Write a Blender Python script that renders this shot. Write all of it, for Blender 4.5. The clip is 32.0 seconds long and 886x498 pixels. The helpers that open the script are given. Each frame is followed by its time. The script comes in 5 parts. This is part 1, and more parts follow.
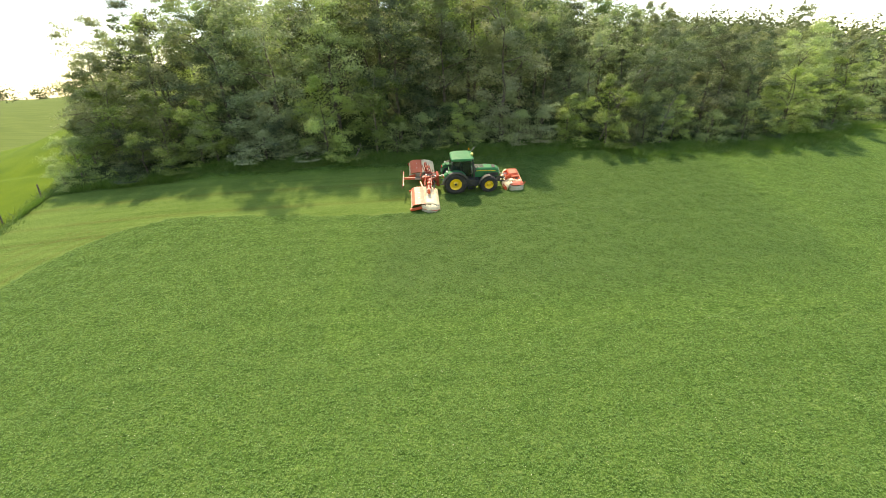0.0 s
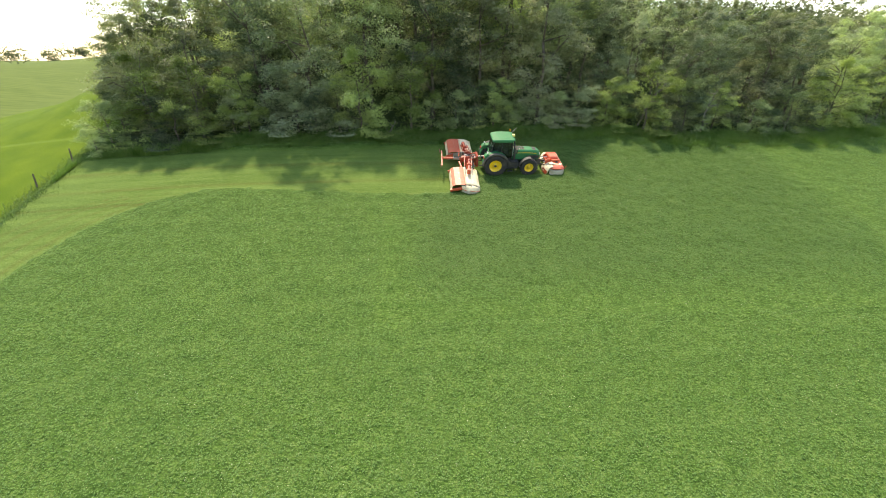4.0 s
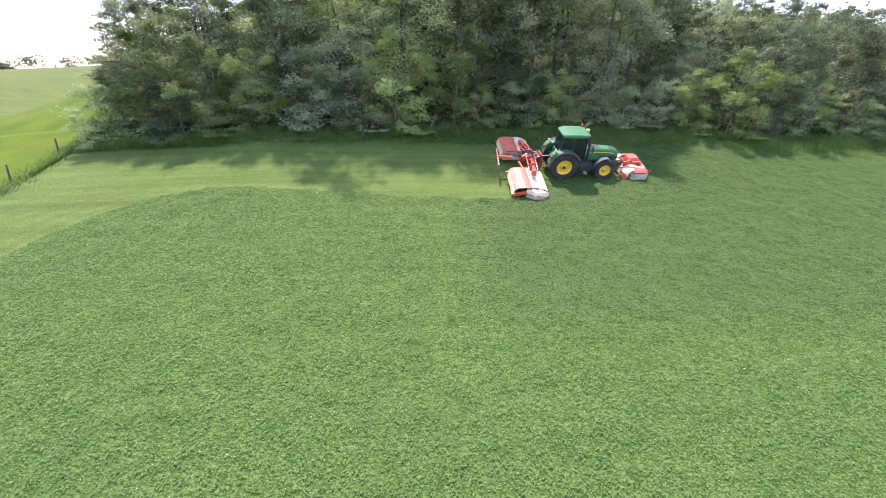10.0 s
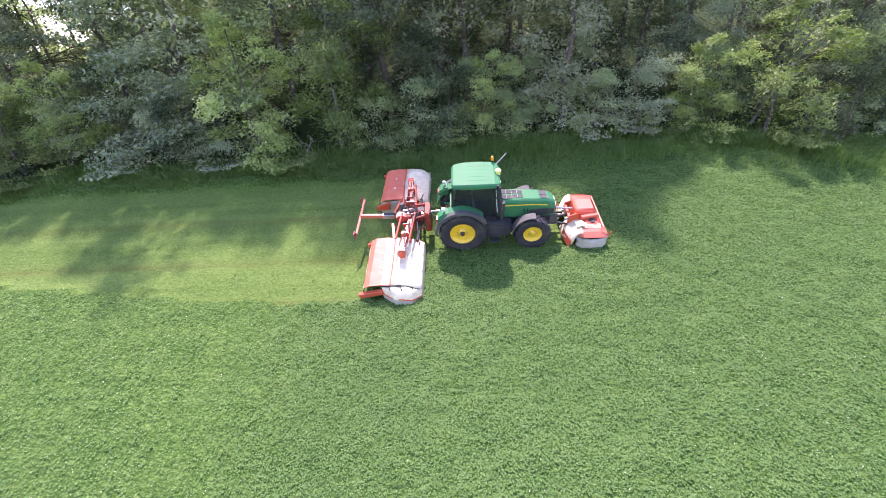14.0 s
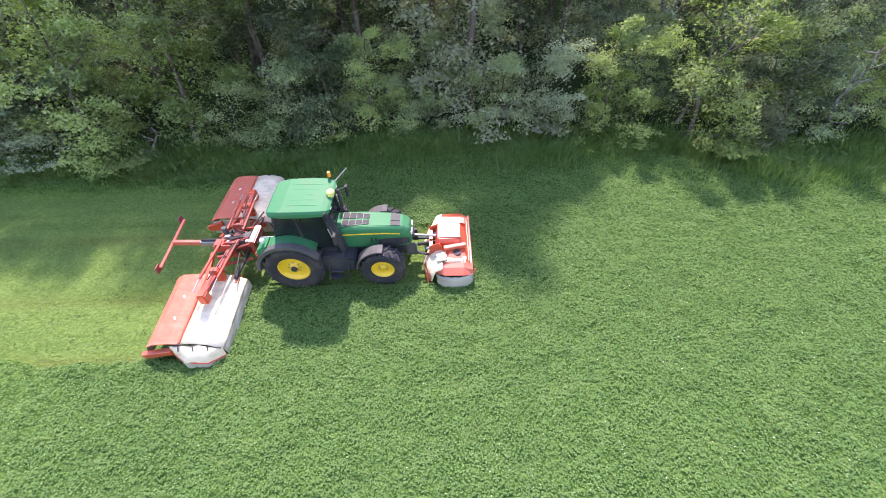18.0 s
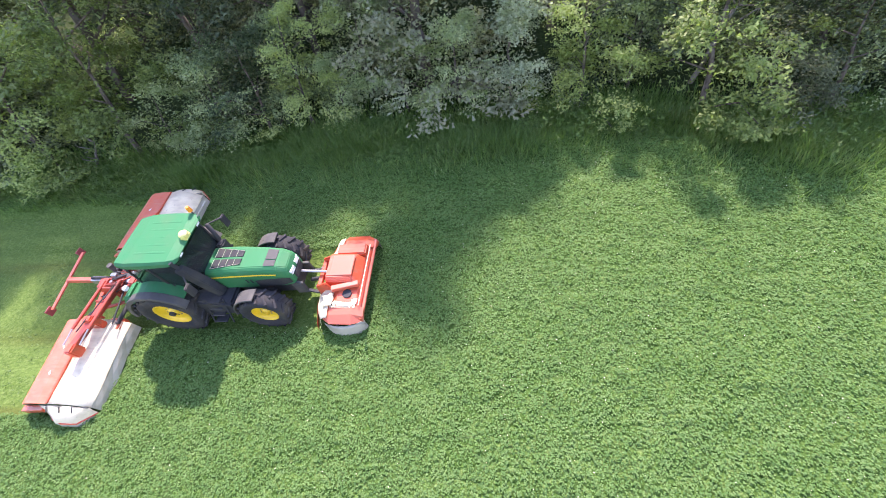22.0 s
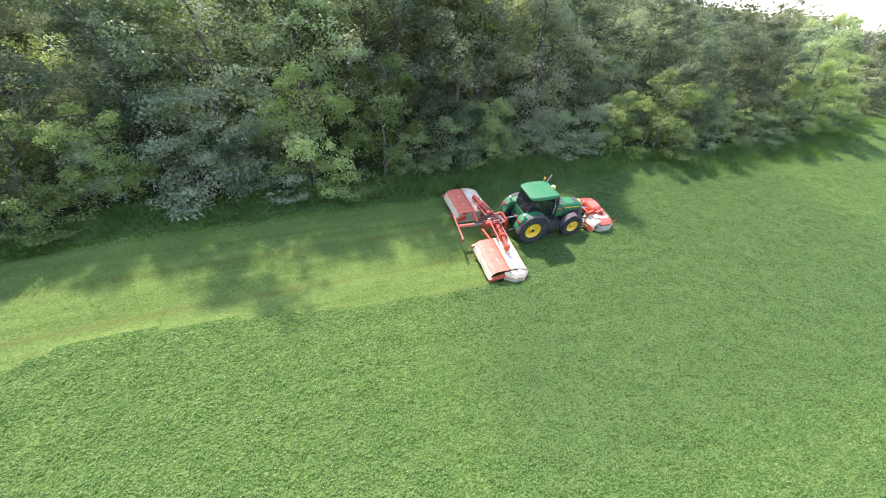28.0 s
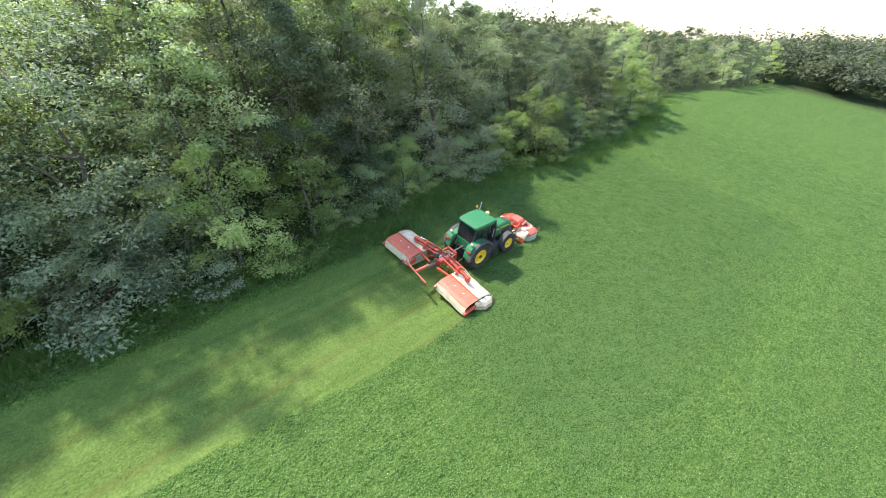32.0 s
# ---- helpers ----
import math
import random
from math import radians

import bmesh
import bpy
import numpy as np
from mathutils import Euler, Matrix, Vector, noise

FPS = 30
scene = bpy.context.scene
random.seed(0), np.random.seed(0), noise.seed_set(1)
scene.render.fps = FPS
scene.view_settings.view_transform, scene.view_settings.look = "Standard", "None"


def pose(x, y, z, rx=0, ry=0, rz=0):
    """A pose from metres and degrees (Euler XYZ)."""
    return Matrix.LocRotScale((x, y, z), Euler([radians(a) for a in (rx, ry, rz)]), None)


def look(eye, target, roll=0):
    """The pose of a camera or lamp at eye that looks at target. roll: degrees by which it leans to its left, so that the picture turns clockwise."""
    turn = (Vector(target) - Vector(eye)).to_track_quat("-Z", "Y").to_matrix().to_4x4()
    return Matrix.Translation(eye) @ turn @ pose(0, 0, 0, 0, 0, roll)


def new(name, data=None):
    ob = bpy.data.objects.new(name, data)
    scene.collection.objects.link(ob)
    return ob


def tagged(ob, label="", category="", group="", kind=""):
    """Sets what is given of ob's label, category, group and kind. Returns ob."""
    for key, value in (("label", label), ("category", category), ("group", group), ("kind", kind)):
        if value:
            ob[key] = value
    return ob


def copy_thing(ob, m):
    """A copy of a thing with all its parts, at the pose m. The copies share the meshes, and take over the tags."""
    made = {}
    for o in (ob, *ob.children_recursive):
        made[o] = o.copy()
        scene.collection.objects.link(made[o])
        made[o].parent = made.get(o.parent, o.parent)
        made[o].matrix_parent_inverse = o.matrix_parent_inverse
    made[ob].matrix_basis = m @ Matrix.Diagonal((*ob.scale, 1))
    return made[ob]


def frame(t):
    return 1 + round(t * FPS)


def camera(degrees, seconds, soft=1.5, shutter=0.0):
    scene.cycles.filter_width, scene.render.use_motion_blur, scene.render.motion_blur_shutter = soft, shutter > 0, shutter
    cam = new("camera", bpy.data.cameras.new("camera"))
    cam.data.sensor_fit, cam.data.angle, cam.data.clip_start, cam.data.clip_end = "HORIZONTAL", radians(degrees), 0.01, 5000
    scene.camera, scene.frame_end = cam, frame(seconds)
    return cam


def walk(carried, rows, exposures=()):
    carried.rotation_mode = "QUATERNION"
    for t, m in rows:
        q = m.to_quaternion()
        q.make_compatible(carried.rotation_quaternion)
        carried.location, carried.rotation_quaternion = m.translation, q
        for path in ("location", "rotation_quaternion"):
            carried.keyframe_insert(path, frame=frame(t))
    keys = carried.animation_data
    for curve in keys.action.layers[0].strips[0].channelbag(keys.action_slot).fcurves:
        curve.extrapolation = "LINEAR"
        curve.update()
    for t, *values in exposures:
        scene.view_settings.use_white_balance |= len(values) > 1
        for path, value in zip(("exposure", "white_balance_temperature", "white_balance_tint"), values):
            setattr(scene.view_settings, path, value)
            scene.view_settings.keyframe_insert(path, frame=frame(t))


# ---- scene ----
cam = camera(96.0, 32.0, soft=0.95)
PATH = [
    (0, (-3.55, -34.08, 8.92), (-2.92, -24.92, 4.97), -2.3),
    (0.5, (-4.07, -34.01, 8.97), (-3.43, -24.87, 4.96), -2.9),
    (1, (-4.38, -33.86, 8.97), (-3.73, -24.75, 4.90), -2.9),
    (1.5, (-4.45, -33.73, 8.95), (-3.81, -24.65, 4.80), -2.3),
    (2, (-4.52, -33.66, 8.97), (-3.92, -24.61, 4.76), -2.0),
    (2.5, (-4.70, -33.68, 9.06), (-4.15, -24.65, 4.79), -2.0),
    (3, (-4.95, -33.65, 9.20), (-4.45, -24.66, 4.84), -1.3),
    (3.5, (-5.48, -33.68, 9.10), (-4.98, -24.71, 4.71), -0.6),
    (5.5, (-9.58, -33.03, 8.03), (-8.84, -24.04, 3.69), 1.3),
    (6, (-10.67, -33.04, 7.78), (-9.87, -24.06, 3.44), 1.4),
    (6.5, (-11.82, -33.14, 7.49), (-10.98, -24.13, 3.23), 1.0),
    (7, (-12.82, -33.06, 7.14), (-11.98, -24.02, 2.95), 0.7),
    (7.5, (-13.32, -32.53, 6.72), (-12.46, -23.46, 2.59), 0.6),
    (8, (-13.35, -31.88, 6.29), (-12.49, -22.78, 2.23), 0.7),
    (8.5, (-13.08, -31.14, 5.85), (-12.20, -22.00, 1.87), 1.3),
    (9, (-12.29, -29.97, 5.70), (-11.44, -20.83, 1.74), 2.0),
    (9.5, (-11.05, -28.94, 5.86), (-10.33, -19.80, 1.89), 2.4),
    (10, (-9.15, -27.81, 6.08), (-8.77, -18.63, 2.12), 0.9),
    (10.5, (-7.42, -26.35, 6.34), (-7.30, -17.20, 2.30), 0.3),
    (11, (-5.85, -24.77, 6.59), (-5.94, -15.65, 2.49), -0.6),
    (11.5, (-4.39, -23.18, 6.90), (-4.72, -14.10, 2.72), -1.7),
    (12, (-3.23, -21.56, 7.23), (-3.67, -12.52, 2.96), -2.3),
    (12.5, (-2.11, -20.00, 7.59), (-2.69, -11.05, 3.16), -3.2),
    (13, (-1.12, -18.49, 7.70), (-1.81, -9.60, 3.17), -3.8),
    (13.5, (-0.40, -17.18, 7.78), (-1.08, -8.34, 3.15), -4.1),
    (14, (0.17, -15.95, 7.79), (-0.44, -7.16, 3.06), -4.0),
    (14.5, (0.69, -14.89, 7.85), (0.22, -6.19, 2.95), -4.4),
    (16.5, (2.69, -13.12, 7.34), (2.87, -4.43, 2.40), -2.2),
    (17, (3.32, -12.60, 7.71), (3.53, -4.06, 2.50), -1.0),
    (17.5, (4.07, -12.28, 7.90), (4.18, -3.82, 2.57), -1.1),
    (18, (4.98, -11.97, 7.88), (4.86, -3.51, 2.55), -2.2),
    (18.5, (5.85, -11.67, 7.75), (5.54, -3.22, 2.41), -3.5),
    (19, (6.66, -11.32, 7.69), (6.16, -2.96, 2.22), -4.9),
    (19.5, (7.70, -10.87, 7.44), (6.81, -2.55, 1.97), -6.6),
    (20, (8.80, -10.20, 7.10), (7.40, -1.93, 1.64), -8.2),
    (20.5, (9.61, -9.48, 6.90), (7.89, -1.35, 1.33), -9.1),
    (21, (10.10, -9.05, 6.69), (8.26, -0.99, 1.06), -9.9),
    (21.5, (10.29, -8.57, 7.08), (8.44, -0.76, 1.12), -10.6),
    (22, (9.91, -8.12, 8.15), (8.11, -0.53, 1.89), -11.1),
    (22.5, (9.11, -7.82, 9.74), (7.54, -0.48, 3.13), -10.4),
    (23, (7.83, -7.73, 11.09), (6.55, -0.53, 4.26), -9.2),
    (23.5, (5.71, -8.82, 12.06), (5.06, -1.33, 5.47), -5.6),
    (24, (2.74, -11.04, 12.52), (3.06, -3.07, 6.50), -4.2),
    (24.5, (-0.08, -12.68, 13.03), (0.54, -4.61, 7.16), -0.7),
    (26.5, (-10.62, -16.29, 12.04), (-8.02, -8.14, 6.86), 2.4),
    (27, (-11.42, -17.08, 11.71), (-8.68, -8.94, 6.60), 2.0),
    (27.5, (-11.79, -18.32, 11.29), (-8.96, -10.09, 6.36), 0.9),
    (28, (-12.03, -19.93, 10.79), (-9.16, -11.57, 6.11), -0.4),
    (28.5, (-12.18, -21.32, 10.36), (-9.22, -12.91, 5.84), -1.5),
    (29, (-12.40, -22.71, 10.01), (-9.29, -14.29, 5.61), -1.9),
    (29.5, (-12.72, -23.41, 10.01), (-9.45, -15.02, 5.65), -2.6),
    (30, (-13.20, -23.17, 10.38), (-9.64, -14.93, 5.98), -2.2),
    (30.5, (-14.19, -22.09, 10.95), (-9.85, -14.27, 6.46), -2.5),
    (31, (-14.77, -20.86, 11.56), (-10.26, -13.13, 7.09), -4.2),
    (31.5, (-15.02, -18.98, 12.18), (-10.03, -11.62, 7.60), -4.4),
    (32, (-15.68, -17.43, 12.85), (-10.15, -10.45, 8.30), -6.3),
]
EXPOSURES = [(0.0, 1.78, 9000, 10), (6.0, 1.8, 7500, 18), (10.0, 2.1, 6500, 39), (12.5, 2.26, 6350, 44), (14.0, 2.3, 6350, 44), (19.0, 2.28, 6600, 33), (22.5, 2.46, 6600, 36), (24.0, 2.48, 6600, 37), (28.0, 2.24, 6550, 29), (32.0, 2.06, 6700, 17)]
walk(cam, [(t, look(eye, target, roll)) for t, eye, target, roll in PATH], EXPOSURES)

# ---- world and sun ----
SUN_ELEV, SUN_AZ = radians(60), radians(-9)      # azimuth from +y towards +x
world = bpy.data.worlds.new("sky")
scene.world = world
world.use_nodes = True
wn = world.node_tree
sky = wn.nodes.new("ShaderNodeTexSky")
sky.sky_type, sky.sun_disc = "NISHITA", False
sky.sun_elevation, sky.sun_rotation = SUN_ELEV, SUN_AZ
sky.air_density, sky.dust_density, sky.ozone_density = 1.0, 0.6, 1.0
wn.links.new(sky.outputs[0], wn.nodes["Background"].inputs[0])
wn.nodes["Background"].inputs[1].default_value = 0.135
sun_data = bpy.data.lights.new("sun", "SUN")
sun_data.energy, sun_data.angle, sun_data.color = 2.35, radians(1.6), (1.0, 0.95, 0.86)
sun = new("sun", sun_data)
sun_way = Vector((math.sin(SUN_AZ) * math.cos(SUN_ELEV), math.cos(SUN_AZ) * math.cos(SUN_ELEV), math.sin(SUN_ELEV)))
sun.matrix_world = look(sun_way * 60, (0, 0, 0))

# ---- materials ----
def material(name, rough=0.6, metal=0.0, coat=0.0, spec=0.5):
    m = bpy.data.materials.new(name)
    m.use_nodes = True
    b = m.node_tree.nodes["Principled BSDF"]
    b.inputs["Roughness"].default_value = rough
    b.inputs["Metallic"].default_value = metal
    b.inputs["Coat Weight"].default_value = coat
    b.inputs["Specular IOR Level"].default_value = spec
    return m, m.node_tree, b


def ramp(nt, fac, stops):
    r = nt.nodes.new("ShaderNodeValToRGB")
    e = r.color_ramp.elements
    while len(e) < len(stops):
        e.new(0.5)
    for i, (p, c) in enumerate(stops):
        e[i].position, e[i].color = p, (*c, 1)
    nt.links.new(fac, r.inputs[0])
    return r.outputs[0]


def noise_tex(nt, coords, scale, detail=3.0, stretch=None):
    n = nt.nodes.new("ShaderNodeTexNoise")
    n.inputs["Scale"].default_value, n.inputs["Detail"].default_value = scale, detail
    if stretch:
        mp = nt.nodes.new("ShaderNodeMapping")
        mp.inputs["Scale"].default_value = stretch
        nt.links.new(coords, mp.inputs[0])
        coords = mp.outputs[0]
    nt.links.new(coords, n.inputs["Vector"])
    return n.outputs[0]


def mix(nt, fac, a, b, blend="MIX"):
    n = nt.nodes.new("ShaderNodeMix")
    n.data_type, n.blend_type = "RGBA", blend
    for sock, v in ((n.inputs[0], fac), (n.inputs[6], a), (n.inputs[7], b)):
        if isinstance(v, (int, float)):
            sock.default_value = v
        elif isinstance(v, tuple):
            sock.default_value = (*v, 1)
        else:
            nt.links.new(v, sock)
    return n.outputs[2]


def bump(nt, height, strength, dist, b):
    n = nt.nodes.new("ShaderNodeBump")
    n.inputs["Strength"].default_value, n.inputs["Distance"].default_value = strength, dist
    nt.links.new(height, n.inputs["Height"])
    nt.links.new(n.outputs[0], b.inputs["Normal"])


def foliage(name, dark, mid, light, translucency=0.35, rough=0.5, patches=0.45, vary=0.0, each=0.5):
    """Leaves: a colour of its own for each leaf, patches over the crown, light shining through."""
    m, nt, b = material(name, rough, spec=0.25)
    geo = nt.nodes.new("ShaderNodeNewGeometry")
    info = nt.nodes.new("ShaderNodeObjectInfo")
    pos = geo.outputs["Position"]
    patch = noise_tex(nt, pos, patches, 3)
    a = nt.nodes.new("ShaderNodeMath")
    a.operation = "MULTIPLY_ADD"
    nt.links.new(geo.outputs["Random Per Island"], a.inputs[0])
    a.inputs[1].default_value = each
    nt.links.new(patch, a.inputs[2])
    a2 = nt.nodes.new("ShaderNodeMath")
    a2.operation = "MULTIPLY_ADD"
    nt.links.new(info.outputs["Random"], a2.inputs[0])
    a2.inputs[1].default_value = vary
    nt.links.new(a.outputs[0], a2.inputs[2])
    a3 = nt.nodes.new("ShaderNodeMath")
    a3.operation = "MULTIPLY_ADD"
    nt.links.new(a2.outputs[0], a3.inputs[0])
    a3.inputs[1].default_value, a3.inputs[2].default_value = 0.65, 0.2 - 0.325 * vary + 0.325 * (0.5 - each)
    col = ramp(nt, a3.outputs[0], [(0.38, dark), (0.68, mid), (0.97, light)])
    nt.links.new(col, b.inputs["Base Color"])
    tr = nt.nodes.new("ShaderNodeBsdfTranslucent")
    tcol = mix(nt, 1.0, col, (0.85, 1.0, 0.5), "MULTIPLY")
    nt.links.new(tcol, tr.inputs[0])
    ms = nt.nodes.new("ShaderNodeMixShader")
    ms.inputs[0].default_value = translucency
    nt.links.new(b.outputs[0], ms.inputs[1])
    nt.links.new(tr.outputs[0], ms.inputs[2])
    nt.links.new(ms.outputs[0], nt.nodes["Material Output"].inputs[0])
    return m


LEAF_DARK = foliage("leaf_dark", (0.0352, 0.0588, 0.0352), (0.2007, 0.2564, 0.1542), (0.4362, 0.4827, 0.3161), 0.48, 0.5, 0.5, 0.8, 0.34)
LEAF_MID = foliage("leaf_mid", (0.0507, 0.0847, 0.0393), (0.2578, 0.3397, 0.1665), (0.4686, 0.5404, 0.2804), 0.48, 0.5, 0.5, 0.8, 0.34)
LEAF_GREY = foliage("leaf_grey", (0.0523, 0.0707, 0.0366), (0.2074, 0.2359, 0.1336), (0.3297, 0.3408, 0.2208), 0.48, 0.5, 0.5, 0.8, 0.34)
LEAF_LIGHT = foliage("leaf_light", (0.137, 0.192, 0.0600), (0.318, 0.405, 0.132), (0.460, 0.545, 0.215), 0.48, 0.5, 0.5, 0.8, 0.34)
CROP = foliage("crop_leaf", (0.0696, 0.1530, 0.0347), (0.0949, 0.1913, 0.0467), (0.1410, 0.2394, 0.0725), 0.3, 0.6, 1.3)
LEAF_FAR = foliage("leaf_far", (0.0507, 0.0694, 0.0413), (0.1077, 0.1316, 0.0758), (0.1775, 0.1946, 0.1240), 0.4, 0.7, 0.12)
VERGE = foliage("verge_grass", (0.0588, 0.1074, 0.0290), (0.1068, 0.1772, 0.0554), (0.1816, 0.2416, 0.1056), 0.35)


def bark_material():
    m, nt, b = material("bark", 0.9)
    tc = nt.nodes.new("ShaderNodeTexCoord").outputs["Object"]
    n = noise_tex(nt, tc, 4.0, 6, (3, 3, 0.6))
    nt.links.new(ramp(nt, n, [(0.3, (0.05, 0.04, 0.03)), (0.7, (0.17, 0.14, 0.11))]), b.inputs["Base Color"])
    bump(nt, n, 0.8, 0.05, b)
    return m


BARK = bark_material()
HERB = foliage("herb_leaf", (0.0595, 0.1230, 0.0270), (0.1190, 0.2050, 0.0495), (0.2040, 0.2952, 0.0900), 0.4, 0.5, 0.6)
TALL_GRASS = foliage("tall_grass", (0.0648, 0.1457, 0.0282), (0.1368, 0.2429, 0.0583), (0.2376, 0.3109, 0.1223), 0.45, 0.55, 0.9)


# ---- lie of the land ----
SLOPE_DEG = 15.0
SLOPE = math.tan(radians(SLOPE_DEG))


def smooth(a, b, v):
    k = np.clip((v - a) / (b - a), 0, 1)
    return k * k * (3 - 2 * k)


WOOD_END = -35.0      # the wood's lower west corner
FENCE = -37.4         # between the field and the meadow


def lie(x, y):
    """Height of the bare land: a slope that climbs to the wood and levels out above and below, falling off to both sides."""
    z = SLOPE * np.clip(y, -70, 9) + (0.1 + 0.32 * smooth(-66, -35, x) * (1 - 0.6 * smooth(18, 56, x))) * (1 - 0.85 * smooth(62, 170, x)) * np.clip(y - 11, 0, 46) - 0.02 * np.clip(-70 - y, 0, 200)
    ridge = smooth(150, 600, np.hypot(x, y)) * 17 * (1 - smooth(30, 120, x)) - 0.075 * np.clip(x - 150, 0, 3000)
    west = np.clip((x + 28) / -60, 0, 1)
    far = np.hypot(x, y)
    ridge = ridge + west * ((2 + 9 * smooth(-165, -75, x)) * smooth(75, 185, far) - 0.05 * np.clip(far - 185, 0, 700)) * smooth(-20, 60, y)
    bow = 0.0006 * np.clip(x - 14, 0, 96) ** 2 + 0.0016 * np.clip(-14 - x, 0, 60) ** 2
    return z + ridge - bow


def lie1(x, y):
    return float(lie(np.array([x]), np.array([y]))[0])


def foot(x):
    """The line along which the wood meets the field."""
    return 6.3 - 0.0022 * np.clip(x - 2, -60, 26) ** 2 + 0.5 * np.sin(x * 0.21) + 0.3 * np.sin(x * 0.53 + 1) + smooth(36, 50, x) * 6 - smooth(56, 92, x) * 4


def foot1(x):
    return float(foot(np.array([x]))[0])


def west_edge(y):
    """The wood's west side, which climbs the hill away from the field."""
    return WOOD_END - 0.42 * np.clip(y - 6, 0, 60)


def mown(x, y):
    """1 where the crop has been cut: behind the machines, and round the headland."""
    c = math.cos(radians(SLOPE_DEG))
    yl = y / c
    wob = 0.05 * np.sin(x * 1.3) + 0.04 * np.sin(x * 3.1 + 1)
    side = -3.95 + 1.5 * smooth(-6, -22, x) + wob
    behind = (x < -2.6) & (yl > side) & (yl < 4.3 + wob) & (x > FENCE + 0.9)
    under = (x < 4.9) & (np.abs(yl) < 1.4) & (x > -32)
    d = np.clip(-2.45 - yl, 0, 60)
    bend = -23.0 - 6.2 * (1 - np.exp(-d / 2.2)) - 0.27 * np.clip(d, 0, 24) + wob
    headland = (x < bend) & (x > FENCE + 0.9) & (yl <= -2.4)
    return (behind | under | headland).astype(float)


def value_noise(x, y, seed):
    r = np.random.RandomState(seed)
    tab = r.rand(256, 256)
    xi, yi = np.floor(x).astype(int), np.floor(y).astype(int)
    fx, fy = x - xi, y - yi
    fx, fy = fx * fx * (3 - 2 * fx), fy * fy * (3 - 2 * fy)
    g = lambda a, b: tab[a % 256, b % 256]
    return (g(xi, yi) * (1 - fx) + g(xi + 1, yi) * fx) * (1 - fy) + (g(xi, yi + 1) * (1 - fx) + g(xi + 1, yi + 1) * fx) * fy


def in_crop(x, y):
    """1 on the standing crop, 0 on cut ground, in the wood and on the meadow."""
    field = (y < foot(x) - 0.9) & (x > FENCE + 0.7)
    return field * (1 - mown(x, y))


def crop_height(x, y):
    """Uneven top of the crop: clumps of half a metre with hollows between them, and long low swells."""
    clumps = smooth(0.1, 0.8, value_noise(x * 2.3, y * 2.7, 1))
    return 0.18 + 0.09 * clumps * (0.6 + 0.4 * value_noise(x * 0.5 + 7, y * 0.8, 4)) + 0.045 * value_noise(x * 0.4 + 40, y * 1.5, 2)


def mesh_from(name, verts, faces, mat, smooth_faces=False):
    me = bpy.data.meshes.new(name)
    v = np.asarray(verts, dtype=np.float32)
    f = np.asarray(faces, dtype=np.int32)
    n = f.shape[1]
    me.vertices.add(len(v))
    me.vertices.foreach_set("co", v.ravel())
    me.loops.add(f.size)
    me.loops.foreach_set("vertex_index", f.ravel())
    me.polygons.add(len(f))
    me.polygons.foreach_set("loop_start", np.arange(0, f.size, n, dtype=np.int32))
    me.polygons.foreach_set("loop_total", np.full(len(f), n, dtype=np.int32))
    if smooth_faces:
        me.polygons.foreach_set("use_smooth", np.ones(len(f), dtype=bool))
    me.update(calc_edges=True)
    me.materials.append(mat)
    return me


